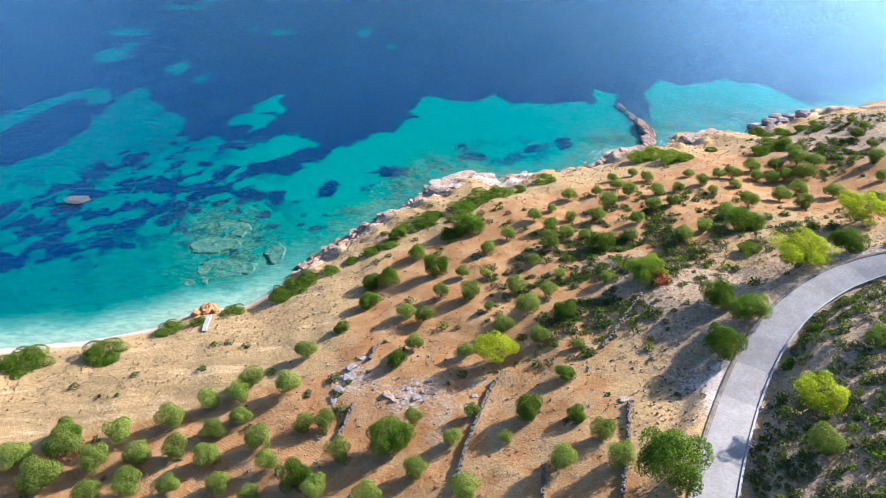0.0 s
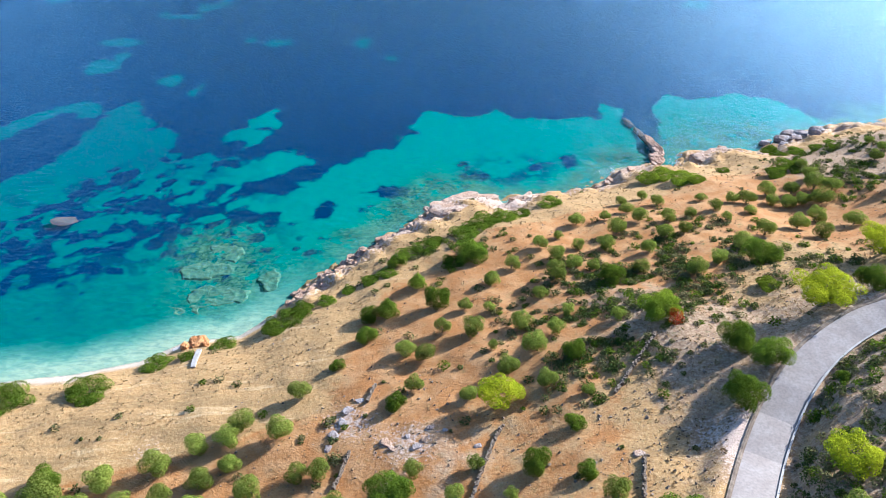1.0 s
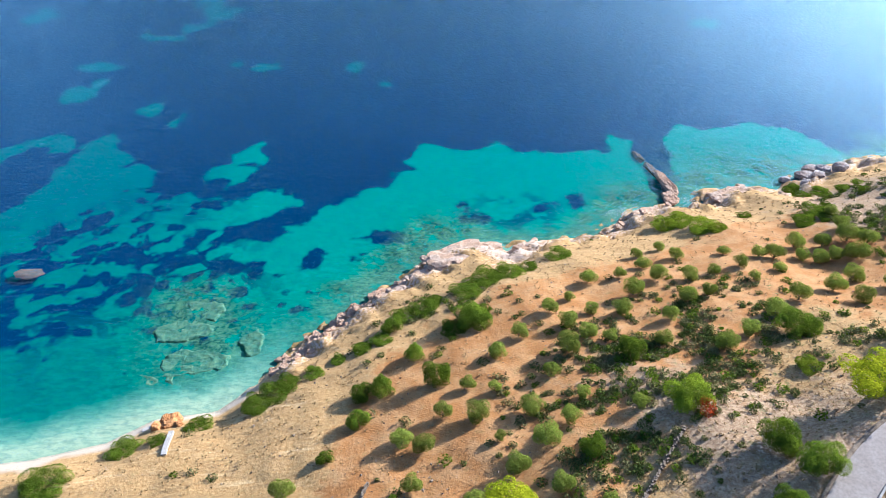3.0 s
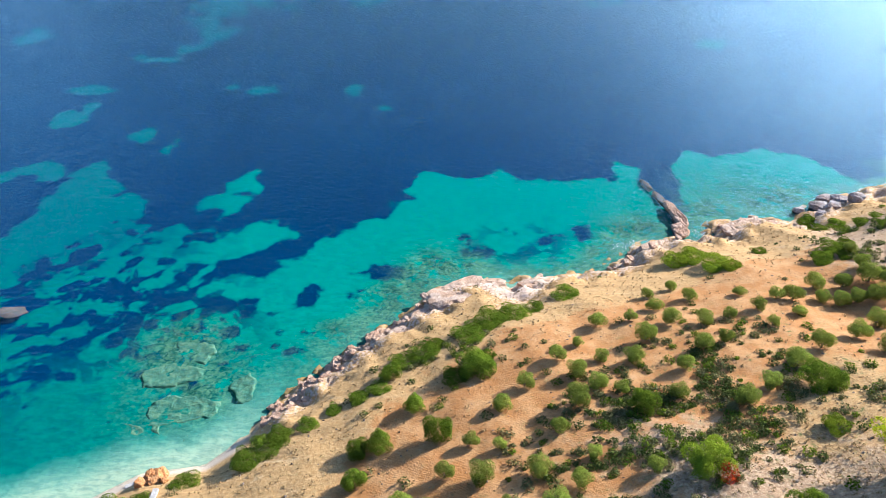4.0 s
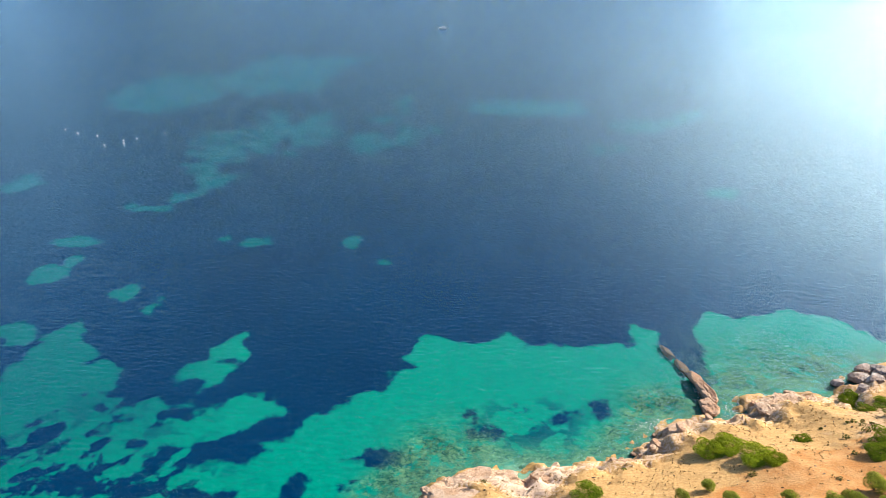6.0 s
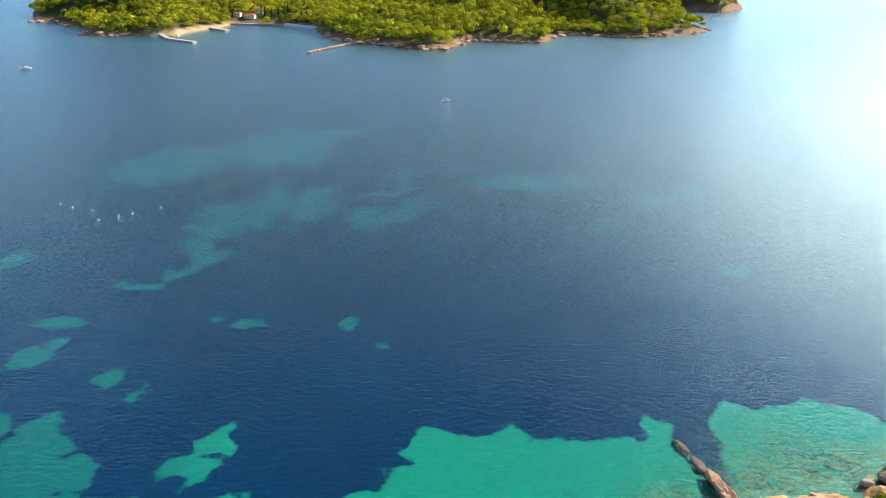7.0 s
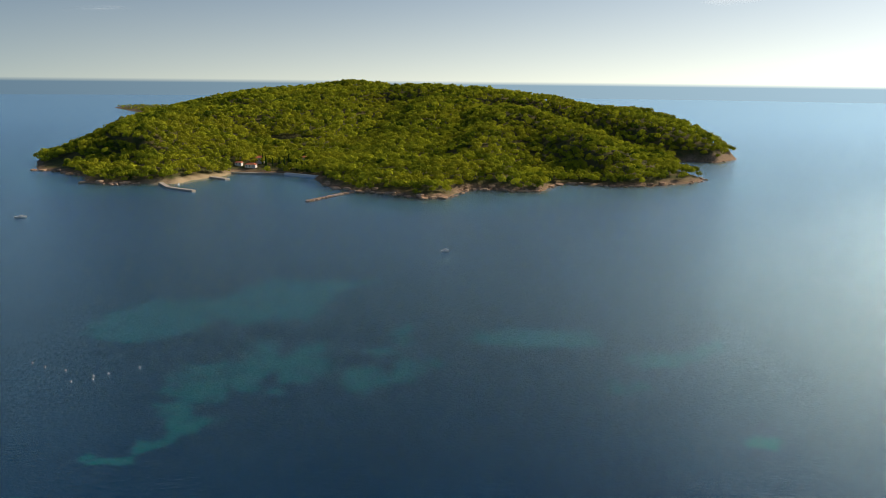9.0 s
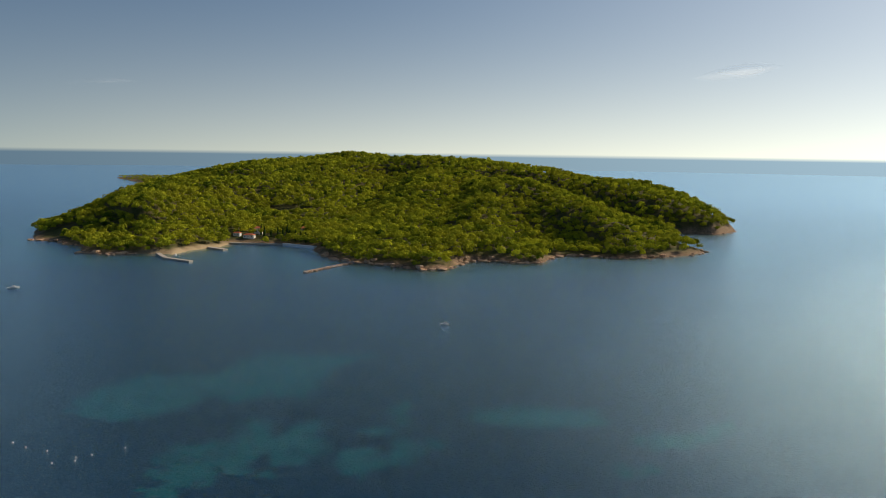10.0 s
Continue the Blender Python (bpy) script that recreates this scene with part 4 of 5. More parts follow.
for x, y, s in [(-10.6, 91, 1.1), (-9.2, 92.6, 0.8), (-5.0, 83.8, 1.2), (-4.2, 82.6, 0.8), (-1.1, 82.3, 0.9), (-0.2, 83.4, 0.7), (-12.2, 86.8, 1.2), (-12.8, 84.6, 0.9), (0.5, 85.3, 0.7), (6.4, 81.3, 0.7), (24.6, 75.6, 0.9), (-11.2, 89, 1.0), (2.4, 84.6, 0.5), (-2.4, 84.4, 0.6)]:
    put_rock(GREYS[rng.integers(2)] if rng.random() < 0.5 else CHALK[rng.integers(3)], x, y, ground_at(x, y) + 0.02, s * 0.9, s * 0.7, s * 0.25, rng.uniform(0, 360), "field_rock", "white limestone outcrop in the dry field", "limestone outcrops in the field")


# ---- trees and shrubs ----
def crown_arrays(n, lobes, leaf, rng, low=-0.4, tilt=0.4):
    """lobes: rows of centre and three radii."""
    L = np.array(lobes, float)
    w = (L[:, 3] * L[:, 4]) ** 0.8
    k = rng.choice(len(L), n, p=w / w.sum())
    dirs = sphere_points(n, rng, low)
    c = L[k, :3] + dirs * L[k, 3:] * rng.uniform(0.8, 1.06, (n, 1))
    return leaf_quads(c, dirs, np.full(n, leaf), rng, tilt)


def tube(bm, a, b, ra, rb, sides=7):
    a, b = Vector(a), Vector(b)
    q = (b - a).to_track_quat("Z", "Y").to_matrix()
    rows = [[bm.verts.new(p + q @ Vector((r * math.cos(2 * math.pi * k / sides), r * math.sin(2 * math.pi * k / sides), 0))) for k in range(sides)] for p, r in ((a, ra), (b, rb))]
    for k in range(sides):
        bm.faces.new((rows[0][k], rows[0][(k + 1) % sides], rows[1][(k + 1) % sides], rows[1][k]))
    bm.faces.new(rows[1])


def trunk_mesh(rng, height, radius, limbs=4, spread=0.5):
    bm = bmesh.new()
    fork = (rng.normal(0, 0.06), rng.normal(0, 0.06), height * 0.5)
    tube(bm, (0, 0, -0.5), fork, radius * 1.25, radius * 0.8)
    for k in range(limbs):
        a = 2 * math.pi * (k + rng.uniform(-0.2, 0.2)) / limbs
        mid = (fork[0] + math.cos(a) * spread * 0.55, fork[1] + math.sin(a) * spread * 0.55, height * 0.78)
        tube(bm, fork, mid, radius * 0.6, radius * 0.38, 5)
        tube(bm, mid, (mid[0] + math.cos(a) * spread * 0.6, mid[1] + math.sin(a) * spread * 0.6, height * 1.15), radius * 0.38, radius * 0.12, 5)
    return bm


def tree_model(kind, seed):
    """A tree one metre across its crown is scaled up where it stands."""
    rng = np.random.default_rng(seed)
    root = new(kind)
    if kind == "olive_tree":
        part("trunk", trunk_mesh(rng, 0.85, 0.12, 4, 0.5), M_BARK, root)
        lobes = [(0, 0, 1.2, 0.95, 0.95, 0.95)] + [(math.cos(a) * 0.72, math.sin(a) * 0.72, 1.1 + rng.uniform(-0.4, 0.4), 0.62 * rng.uniform(0.8, 1.2), 0.62 * rng.uniform(0.8, 1.2), 0.6) for a in rng.uniform(0, 6.28, 7)]
        v, f = crown_arrays(7500, lobes, 0.075, rng, -0.9, 0.4)
        link("crown", v, f, M_OLIVE, root, "grey-green olive foliage")
    elif kind == "pine_tree":
        part("trunk", trunk_mesh(rng, 1.6, 0.14, 4, 0.6), M_BARK, root)
        lobes = [(0, 0, 1.9, 0.9, 0.9, 0.85)] + [(math.cos(a) * r, math.sin(a) * r, 1.15 + rng.uniform(0, 1.15), 0.42 * rng.uniform(0.75, 1.25), 0.42 * rng.uniform(0.75, 1.25), 0.36) for a, r in zip(rng.uniform(0, 6.28, 26), rng.uniform(0.45, 1.1, 26))]
        v, f = crown_arrays(14000, lobes, 0.055, rng, -0.5, 0.32)
        link("crown", v, f, M_PINE, root, "bright yellow-green needles in rounded clumps")
    return root


def shrub_mesh(seed, mat, n=1100, leaf=0.15, flat=0.7):
    rng = np.random.default_rng(seed)
    lobes = [(0, 0, flat * 0.5, 0.8, 0.8, flat * 0.75)] + [(math.cos(a) * r, math.sin(a) * r, flat * rng.uniform(0.25, 0.7), 0.4 * rng.uniform(0.7, 1.3), 0.4 * rng.uniform(0.7, 1.3), flat * 0.45) for a, r in zip(rng.uniform(0, 6.28, 12), rng.uniform(0.4, 0.85, 12))]
    v, f = crown_arrays(n, lobes, leaf, rng, -0.2, 0.4)
    me_ob = link("shrub", v, f, mat)
    me = me_ob.data
    bpy.data.objects.remove(me_ob)
    return me


OLIVES_WEST = [(-55.6, 79.0, 4.4), (-49.2, 80.2, 4.9), (-50.6, 75.0, 5.3), (-44.4, 77.8, 4.0), (-42.4, 82.4, 3.9), (-38.5, 78.1, 3.6), (-35.6, 84.2, 3.7), (-33.6, 78.3, 3.4), (-38.5, 72.8, 4.0), (-43.2, 72.0, 3.7), (-29.0, 81.0, 3.4), (-28.8, 76.6, 3.3), (-25.5, 83.3, 2.9), (-26.8, 87.7, 3.2), (-25.3, 90.6, 3.6), (-30.9, 86.9, 3.2), (-22.0, 78.5, 3.6), (-20.4, 74.0, 2.9), (-26.2, 71.8, 3.1), (-32.8, 72.3, 2.8), (-21.8, 69.3, 2.7), (-19.4, 88.0, 3.5), (-17.9, 95.4, 3.1), (-16.4, 80.4, 2.8), (-13.7, 80.4, 2.8), (-11.1, 73.4, 3.2), (-13.3, 68.2, 3.2), (-7.0, 66.2, 3.2)]
OLIVES_MIDDLE = [(-1.3, 69.3, 2.8), (-1.6, 77.8, 2.4), (3.4, 73.3, 2.4), (4.4, 64.6, 3.4), (5.9, 77.5, 2.1), (5.7, 90.3, 2.4), (11.1, 94.3, 3.0), (15.8, 90.1, 2.7), (-1.7, 93.7, 2.5), (-3.1, 101.8, 3.0), (-0.2, 100.4, 2.9), (2.4, 105.9, 2.5), (6.8, 104.9, 3.4), (6.0, 111.4, 2.2), (9.6, 109.8, 1.8), (14.1, 104.9, 3.2), (15.1, 98.3, 3.4), (18.5, 101.3, 2.6), (20.8, 105.9, 2.0), (17.6, 111.8, 2.4), (9.4, 99.9, 1.5), (20.7, 87.3, 1.7), (15.6, 66.0, 3.1), (9.6, 71.9, 1.7), (20.8, 69.4, 3.1), (21.8, 64.6, 3.3), (41.1, 60.7, 3.5), (53.6, 76.2, 3.0)]
OLIVES_EAST = [(33.2, 130.5, 3.2), (37.9, 134.4, 3.0), (37.0, 139.9, 2.7), (32.3, 136.6, 2.0), (43.1, 142.1, 2.5), (51.0, 141.6, 2.1), (51.6, 135.8, 2.4), (56.0, 139.2, 2.5), (58.4, 138.8, 3.2), (63.5, 142.8, 3.1), (67.8, 142.0, 2.8), (63.0, 138.4, 2.5), (65.1, 137.1, 3.0), (67.9, 137.3, 2.8), (71.1, 136.9, 4.0), (71.9, 142.3, 3.8), (74.4, 140.4, 3.3), (72.7, 146.6, 2.9), (73.9, 152.8, 2.5), (41.6, 146.9, 2.1), (37.1, 144.8, 2.1), (42.6, 133.5, 2.8), (47.0, 135.0, 2.2), (40.3, 126.2, 2.9), (36.6, 121.7, 2.6), (43.8, 127.2, 2.1), (57.1, 133.5, 2.0), (51.9, 130.6, 1.9)]
OLIVES_UPPER = [(55.7, 123.2, 3.1), (62.6, 126.5, 3.2), (67.3, 130.2, 3.3), (64.5, 122.0, 3.2), (71.4, 125.6, 3.5), (50.7, 119.2, 3.4), (45.5, 115.4, 2.7), (41.3, 112.4, 3.0), (33.8, 115.6, 2.5), (30.1, 125.3, 3.0), (83.2, 136.5, 2.9), (86.7, 150.6, 2.6), (90.0, 154.6, 2.1), (86.7, 144.3, 2.2), (90.2, 160.3, 1.9), (80.6, 128.0, 2.5), (27.2, 136.4, 2.8), (19.4, 127.2, 2.7), (21.6, 123.2, 3.0), (23.9, 120.3, 2.9), (25.8, 126.7, 2.2), (23.1, 130.8, 1.7), (20.5, 116.6, 3.4), (14.2, 121.8, 2.6), (10.7, 117.7, 2.7), (26.9, 118.2, 2.1), (27.2, 101.8, 2.2), (72.3, 114.8, 3.5)]
PINES = [(9.5, 88.2, 6.2), (53.0, 97.3, 8.0), (43.6, 67.9, 5.7), (66.9, 109.1, 7.0)]
SHRUBS = [(-4.7, 74.4, 5.8), (-16.3, 70.5, 4.4), (-4.2, 90.7, 2.9), (-9.3, 107.1, 3.5), (-9.3, 112.8, 3.6), (-6.2, 113.0, 3.8), (1.6, 113.3, 4.3), (18.3, 81.7, 2.7), (12.6, 75.9, 3.9), (18.2, 73.5, 2.7), (25.9, 60.4, 7.6), (40.2, 91.4, 5.1), (42.7, 86.9, 5.0), (37.6, 80.9, 5.2), (32.6, 100.4, 5.3), (60.6, 99.3, 4.7), (51.4, 114.2, 5.5), (-1.5, 120.3, 3.1), (-5.2, 128.9, 3.3), (7.4, 127.3, 5.5), (28.8, 113.6, 4.0), (-13.0, 100.5, 2.3), (20.1, 94.7, 3.3), (-50.2, 83.3, 4.4), (49.4, 82.0, 2.0)]
COAST_SHRUBS = [(-63.9, 100.8, 7.6), (-51.0, 101.5, 6.4), (-42.8, 108.6, 4.6), (-38.1, 109.2, 2.8), (-33.1, 112.5, 4.0), (-24.7, 114.7, 5.0), (-22.0, 117.0, 5.0), (-20.8, 118.7, 3.6), (-16.9, 120.5, 3.0), (-13.1, 123.0, 3.1), (-9.6, 124.4, 3.7), (-6.6, 126.0, 3.3), (-3.1, 132.1, 4.2), (0.1, 133.5, 4.9), (1.7, 135.5, 3.9), (7.1, 136.7, 5.4), (10.6, 140.7, 6.2), (14.6, 142.2, 5.2), (18.2, 144.7, 4.1), (4.7, 126.2, 4.1), (8.4, 129.6, 4.6), (24.3, 148.4, 4.7), (46.3, 158.5, 5.8), (49.2, 158.6, 5.8), (51.5, 154.1, 6.2), (53.7, 152.0, 3.7), (61.6, 159.9, 2.8), (79.1, 176.8, 5.8), (72.1, 155.3, 5.1), (68.8, 151.2, 5.0), (72.9, 151.5, 3.8), (56.3, 101.8, 3.6), (49.4, 104.9, 3.7)]
rng = np.random.default_rng(23)
models = [tree_model("olive_tree", s) for s in (1, 2, 3, 4, 5)]
first = dict.fromkeys(range(5), True)
for row in (OLIVES_WEST, OLIVES_MIDDLE, OLIVES_EAST, OLIVES_UPPER):
    for x, y, w in row:
        k = int(rng.integers(5))
        s = w / 2.45
        ob = models[k] if first[k] else copy_thing(models[k], Matrix())
        first[k] = False
        ob.location = (x, y, ground_at(x, y))
        ob.rotation_euler = (0, 0, rng.uniform(0, 6.28))
        ob.scale = (s, s, s * rng.uniform(0.85, 1.05))
        tagged(ob, "rounded grey-green olive tree on ploughed ochre soil" if w > 2.4 else "young grey-green olive tree on ploughed ochre soil", "olive tree", "olive grove")
for j, (x, y, w) in enumerate(PINES):
    ob = tree_model("pine_tree", 50 + j)
    s = w / 2.5
    ob.location, ob.scale, ob.rotation_euler = (x, y, ground_at(x, y)), (s, s, s * 0.56), (0, 0, j * 1.3)
    tagged(ob, "bright yellow-green young pine with clumped crown", "pine tree", "bright pines")
DARKS = [shrub_mesh(60 + k, M_BUSH, 15000, 0.045, 1.1) for k in range(3)]
LOWS = [shrub_mesh(70 + k, M_BUSH, 11000, 0.045, 0.5) for k in range(3)]
BRIGHTS = shrub_mesh(79, M_BRIGHT, 15000, 0.045, 1.1)
GREENS = [shrub_mesh(80 + k, M_BRIGHT, 11000, 0.045, 0.5) for k in range(2)]


def put_shrub(me, x, y, s, sz, name, label, group):
    ob = new(name, me)
    ob.matrix_world = pose(x, y, ground_at(x, y) - 0.1, 0, 0, rng.uniform(0, 360)) @ Matrix.Diagonal((s, s, sz, 1))
    return tagged(ob, label, "shrub", group)


for x, y, w in SHRUBS:
    put_shrub(BRIGHTS if 31 < x < 34 and y > 99 else DARKS[rng.integers(3)], x, y, w / 2.1, w / 2.1 * rng.uniform(0.9, 1.25), "round_shrub", "dense dark green rounded shrub on dry ground", "dark shrubs on the slope")
for x, y, w in COAST_SHRUBS + [(82, 172, 4.2), (84.5, 168.5, 4), (80, 166, 3.6), (86, 164, 3), (77.5, 170.5, 3.4), (88, 170, 3), (76, 158, 3.2)]:
    bright = 44 < x < 56
    put_shrub(GREENS[rng.integers(2)] if bright else LOWS[rng.integers(3)], x, y, w / 1.9, w / 3.0, "coast_shrub", "low bright green mat of shrub above the rocks" if bright else "low spreading dark green shrub along the coast", "shrubs along the coast")
red = put_shrub(shrub_mesh(91, M_RED, 700, 0.1, 0.9), 34.3, 98.4, 1.3, 1.7, "red_shrub", "small shrub with red autumn leaves", "")


def scatter_plants(name, count, density, low, high, leaf, quads, mat, label, seed, tall=0.55):
    """Low growth nobody could count, as one mass."""
    rng = np.random.default_rng(seed)
    x, y = rng.uniform(-75, 105, count), rng.uniform(52, 185, count)
    d = shore_distance(x, y)
    ok = (rng.random(count) < density(x, y)) & (d > 3) & (seg_dist(ROAD, x, y)[0] > 3.4)
    x, y = x[ok], y[ok]
    z = land_height(x, y)
    n = len(x)
    r = rng.uniform(low, high, n)
    dirs = sphere_points(n * quads, rng, -0.1).reshape(n, quads, 3)
    c = dirs * np.array([1, 1, tall]) * (r[:, None, None] * rng.uniform(0.5, 1.05, (n, quads, 1))) + np.stack([x, y, z + r * 0.1], 1)[:, None]
    v, f = leaf_quads(c.reshape(-1, 3), dirs.reshape(-1, 3), np.repeat(leaf * (0.6 + r), quads), rng, 0.5)
    return tagged(link(name, v, f, mat), label, "plants", kind="stuff")


def scrub_density(x, y):
    g = 1.3 * bump_at(x, y, 29, 108, 11) + 1.2 * bump_at(x, y, 24, 97, 8) + 1.0 * bump_at(x, y, 38, 118, 7) + 0.9 * bump_at(x, y, 35, 110, 6) + 0.9 * bump_at(x, y, 45, 124, 8) + 0.4 * smooth(44, 48, x - (y - 80) * 0.6) * smooth(98, 88, y) \
        + 0.7 * bump_at(x, y, -12, 86, 4) + 0.8 * bump_at(x, y, 80, 145, 7) + 0.7 * bump_at(x, y, 86, 158, 9) + 0.4 * smooth(0.5, 3, x - 37 - (y - 66) * 0.6) * smooth(78, 70, y) + 0.9 * smooth(7.5, 4.5, seg_dist(ROAD, x, y)[0]) * smooth(0, 2, x - np.interp(y, [q[1] for q in ROAD[:14]], [q[0] for q in ROAD[:14]])) + 0.5 * bump_at(x, y, 3, 130, 8) + 0.5 * bump_at(x, y, 56, 112, 8)
    return np.clip(g, 0, 1) * (fbm(x / 5, y / 5, 3, 51) > -0.12 - 0.35 * smooth(44, 48, x - (y - 80) * 0.6) * smooth(98, 88, y)) + 0.006


scatter_plants("scrub", 24000, scrub_density, 0.35, 1.05, 0.15, 80, M_SCRUB, "low grey-green maquis scrub on the slope", 5)
scatter_plants("green_scrub", 6200, lambda x, y: scrub_density(x, y) * 0.8, 0.4, 1.1, 0.15, 90, M_BUSH, "low dark green bushes among the scrub", 6)
M_STRAW = leaf_material("dry_grass", (0.22, 0.14, 0.06), (0.48, 0.34, 0.16), 0.3)
scatter_plants("dry_grass", 42000, lambda x, y: np.clip(0.10 + 0.5 * smooth(22, 32, x) * smooth(118, 100, y) + 0.3 * bump_at(x, y, 56, 110, 14) + 0.25 * smooth(12, 5, np.abs(shore_distance(x, y) - 12)), 0, 1), 0.12, 0.32, 0.2, 7, M_STRAW, "tufts of dry yellow grass and stubble", 8, 0.9)


def field_stones(count, seed):
    """Loose stones strewn over the fields, as one mass."""
    rng = np.random.default_rng(seed)
    x, y = rng.uniform(-30, 100, count), rng.uniform(54, 178, count)
    dens = 0.12 + 0.6 * bump_at(x, y, -2, 84, 12) + 0.7 * bump_at(x, y, 35, 80, 14) + 0.5 * bump_at(x, y, 24, 72, 10) + 0.6 * bump_at(x, y, 60, 102, 7) + 0.5 * bump_at(x, y, 84, 152, 10) + 0.4 * bump_at(x, y, 14, 146, 8)
    ok = (rng.random(count) < dens) & (shore_distance(x, y) > 3) & (seg_dist(ROAD, x, y)[0] > 3.4)
    x, y = x[ok], y[ok]
    n = len(x)
    r = 0.06 + 0.22 * rng.random(n) ** 4
    base = np.array([(1, 0, 0), (-1, 0, 0), (0, 1, 0), (0, -1, 0), (0, 0, 0.8), (0, 0, -0.5)], float)
    tri = np.array([(0, 2, 4), (2, 1, 4), (1, 3, 4), (3, 0, 4), (2, 0, 5), (1, 2, 5), (3, 1, 5), (0, 3, 5)])
    v = base[None] * r[:, None, None] * rng.uniform(0.6, 1.3, (n, 6, 1)) + rng.normal(0, 0.25, (n, 6, 3)) * r[:, None, None] + np.stack([x, y, land_height(x, y)], 1)[:, None]
    f = (tri[None] + np.arange(n)[:, None, None] * 6).reshape(-1, 3)
    return tagged(link("field_stones", v.reshape(-1, 3), f, M_STONE), "loose pale stones strewn over dry ground", "stones", kind="stuff")


field_stones(26000, 14)


# ---- road, walls, path ----
def spline(points, step):
    p = np.array(points, float)
    s = np.concatenate([[0], np.cumsum(np.hypot(*np.diff(p, axis=0).T))])
    q = np.arange(0, s[-1], step)
    x, y = np.interp(q, s, p[:, 0]), np.interp(q, s, p[:, 1])
    ker = np.ones(9) / 9
    xs_, ys_ = np.convolve(np.pad(x, 4, "edge"), ker, "valid"), np.convolve(np.pad(y, 4, "edge"), ker, "valid")
    return np.stack([xs_, ys_], 1)


line = spline(ROAD, 0.8)
tan = np.gradient(line, axis=0)
tan /= np.linalg.norm(tan, axis=1)[:, None]
side = np.stack([tan[:, 1], -tan[:, 0]], 1)
r_, s_ = seg_dist(ROAD, line[:, 0], line[:, 1])
line_z = np.interp(s_, np.arange(len(ROAD)), ROAD_Z)


def ribbon(name, cross, mat, label, kind="structure"):
    """A strip along the road with a cross-section of (offset to the right, height) points."""
    n, m = len(line), len(cross)
    v = np.concatenate([np.column_stack([line + side * o, line_z + h]) for o, h in cross])
    f = [(j * n + i, (j + 1) * n + i, (j + 1) * n + i + 1, j * n + i + 1) for j in range(m - 1) for i in range(n - 1)]
    return tagged(link(name, v, f, mat, smooth_faces=False), label, name.replace("_", " "), kind=kind)


ribbon("road", [(-1.75, -0.4), (-1.75, 0.02), (-1.0, 0.06), (0, 0.08), (1.2, 0.06), (2.4, 0.02), (2.4, -0.4)], M_ASPHALT, "narrow worn grey asphalt road curving over the hill")
ribbon("road_gutter", [(2.42, -0.4), (2.42, 0.2), (2.66, 0.22), (2.66, -0.3), (3.1, -0.35), (3.1, -0.5)], M_CONCRETE, "pale concrete kerb and gutter along the road")
ribbon("road_shoulder", [(-2.3, -0.5), (-2.25, 0.1), (-2.0, 0.13), (-1.77, 0.06), (-1.77, -0.4)], M_STONE, "pale stony edge along the road")

WALLS = [[(3.2, 65.0), (4.5, 70.5), (6.6, 77.0), (8.7, 82.5), (9.6, 84.2)], [(23.3, 67.9), (24.9, 74.9)], [(24.0, 86.5), (27.3, 91.0), (31.0, 96.0)], [(-11.4, 77.6), (-10.7, 80.0), (-9.9, 83.1)], [(-8.1, 92.2), (-7.2, 95.4)], [(12.9, 62.1), (13.6, 66.6)], [(20.9, 59.9), (22.9, 66.4)]]


def stone_wall(points, rng):
    vs, fs = [], []
    p = np.array(points, float)
    cube = np.array([(a, b, c) for a in (-1, 1) for b in (-1, 1) for c in (-1, 1)], float) * 0.5
    quads = [(0, 1, 3, 2), (4, 6, 7, 5), (0, 4, 5, 1), (2, 3, 7, 6), (0, 2, 6, 4), (1, 5, 7, 3)]
    for a, b in zip(p[:-1], p[1:]):
        d = b - a
        for t in np.arange(0, 1, 0.32 / np.hypot(*d)):
            for lane in (-0.09, 0.09):
                for lev in (0.0, 0.22, 0.42):
                    if lev > 0.4 and rng.random() < 0.35:
                        continue
                    c = a + d * t + rng.normal(0, 0.05, 2) + lane * np.array([-d[1], d[0]]) / np.hypot(*d)
                    sz = rng.uniform(0.75, 1.25, 3) * (0.3, 0.2, 0.2)
                    q = cube * sz * rng.uniform(0.8, 1.1, (8, 1))
                    an = math.atan2(d[1], d[0]) + rng.normal(0, 0.25)
                    rot = np.array([[math.cos(an), -math.sin(an), 0], [math.sin(an), math.cos(an), 0], [0, 0, 1]])
                    fs += [tuple(len(vs) + i for i in f) for f in quads]
                    vs += ((q @ rot.T) + np.array([c[0], c[1], ground_at(*c) + lev])).tolist()
    return tagged(link("terrace_wall", vs, fs, M_STONE), "low dry-stone terrace wall of pale field stones", "wall", "terrace walls")


for w in WALLS:
    stone_wall(w, rng)


def box_bm(bm, cx, cy, cz, sx, sy, sz, turn=0.0, bevel=0.03):
    r = bmesh.ops.create_cube(bm, size=1.0)
    bmesh.ops.transform(bm, matrix=pose(cx, cy, cz, 0, 0, turn) @ Matrix.Diagonal((sx, sy, sz, 1)), verts=r["verts"])
    if bevel:
        bmesh.ops.bevel(bm, geom=list({e for v in r["verts"] for e in v.link_edges}), offset=bevel, segments=1, affect="EDGES")


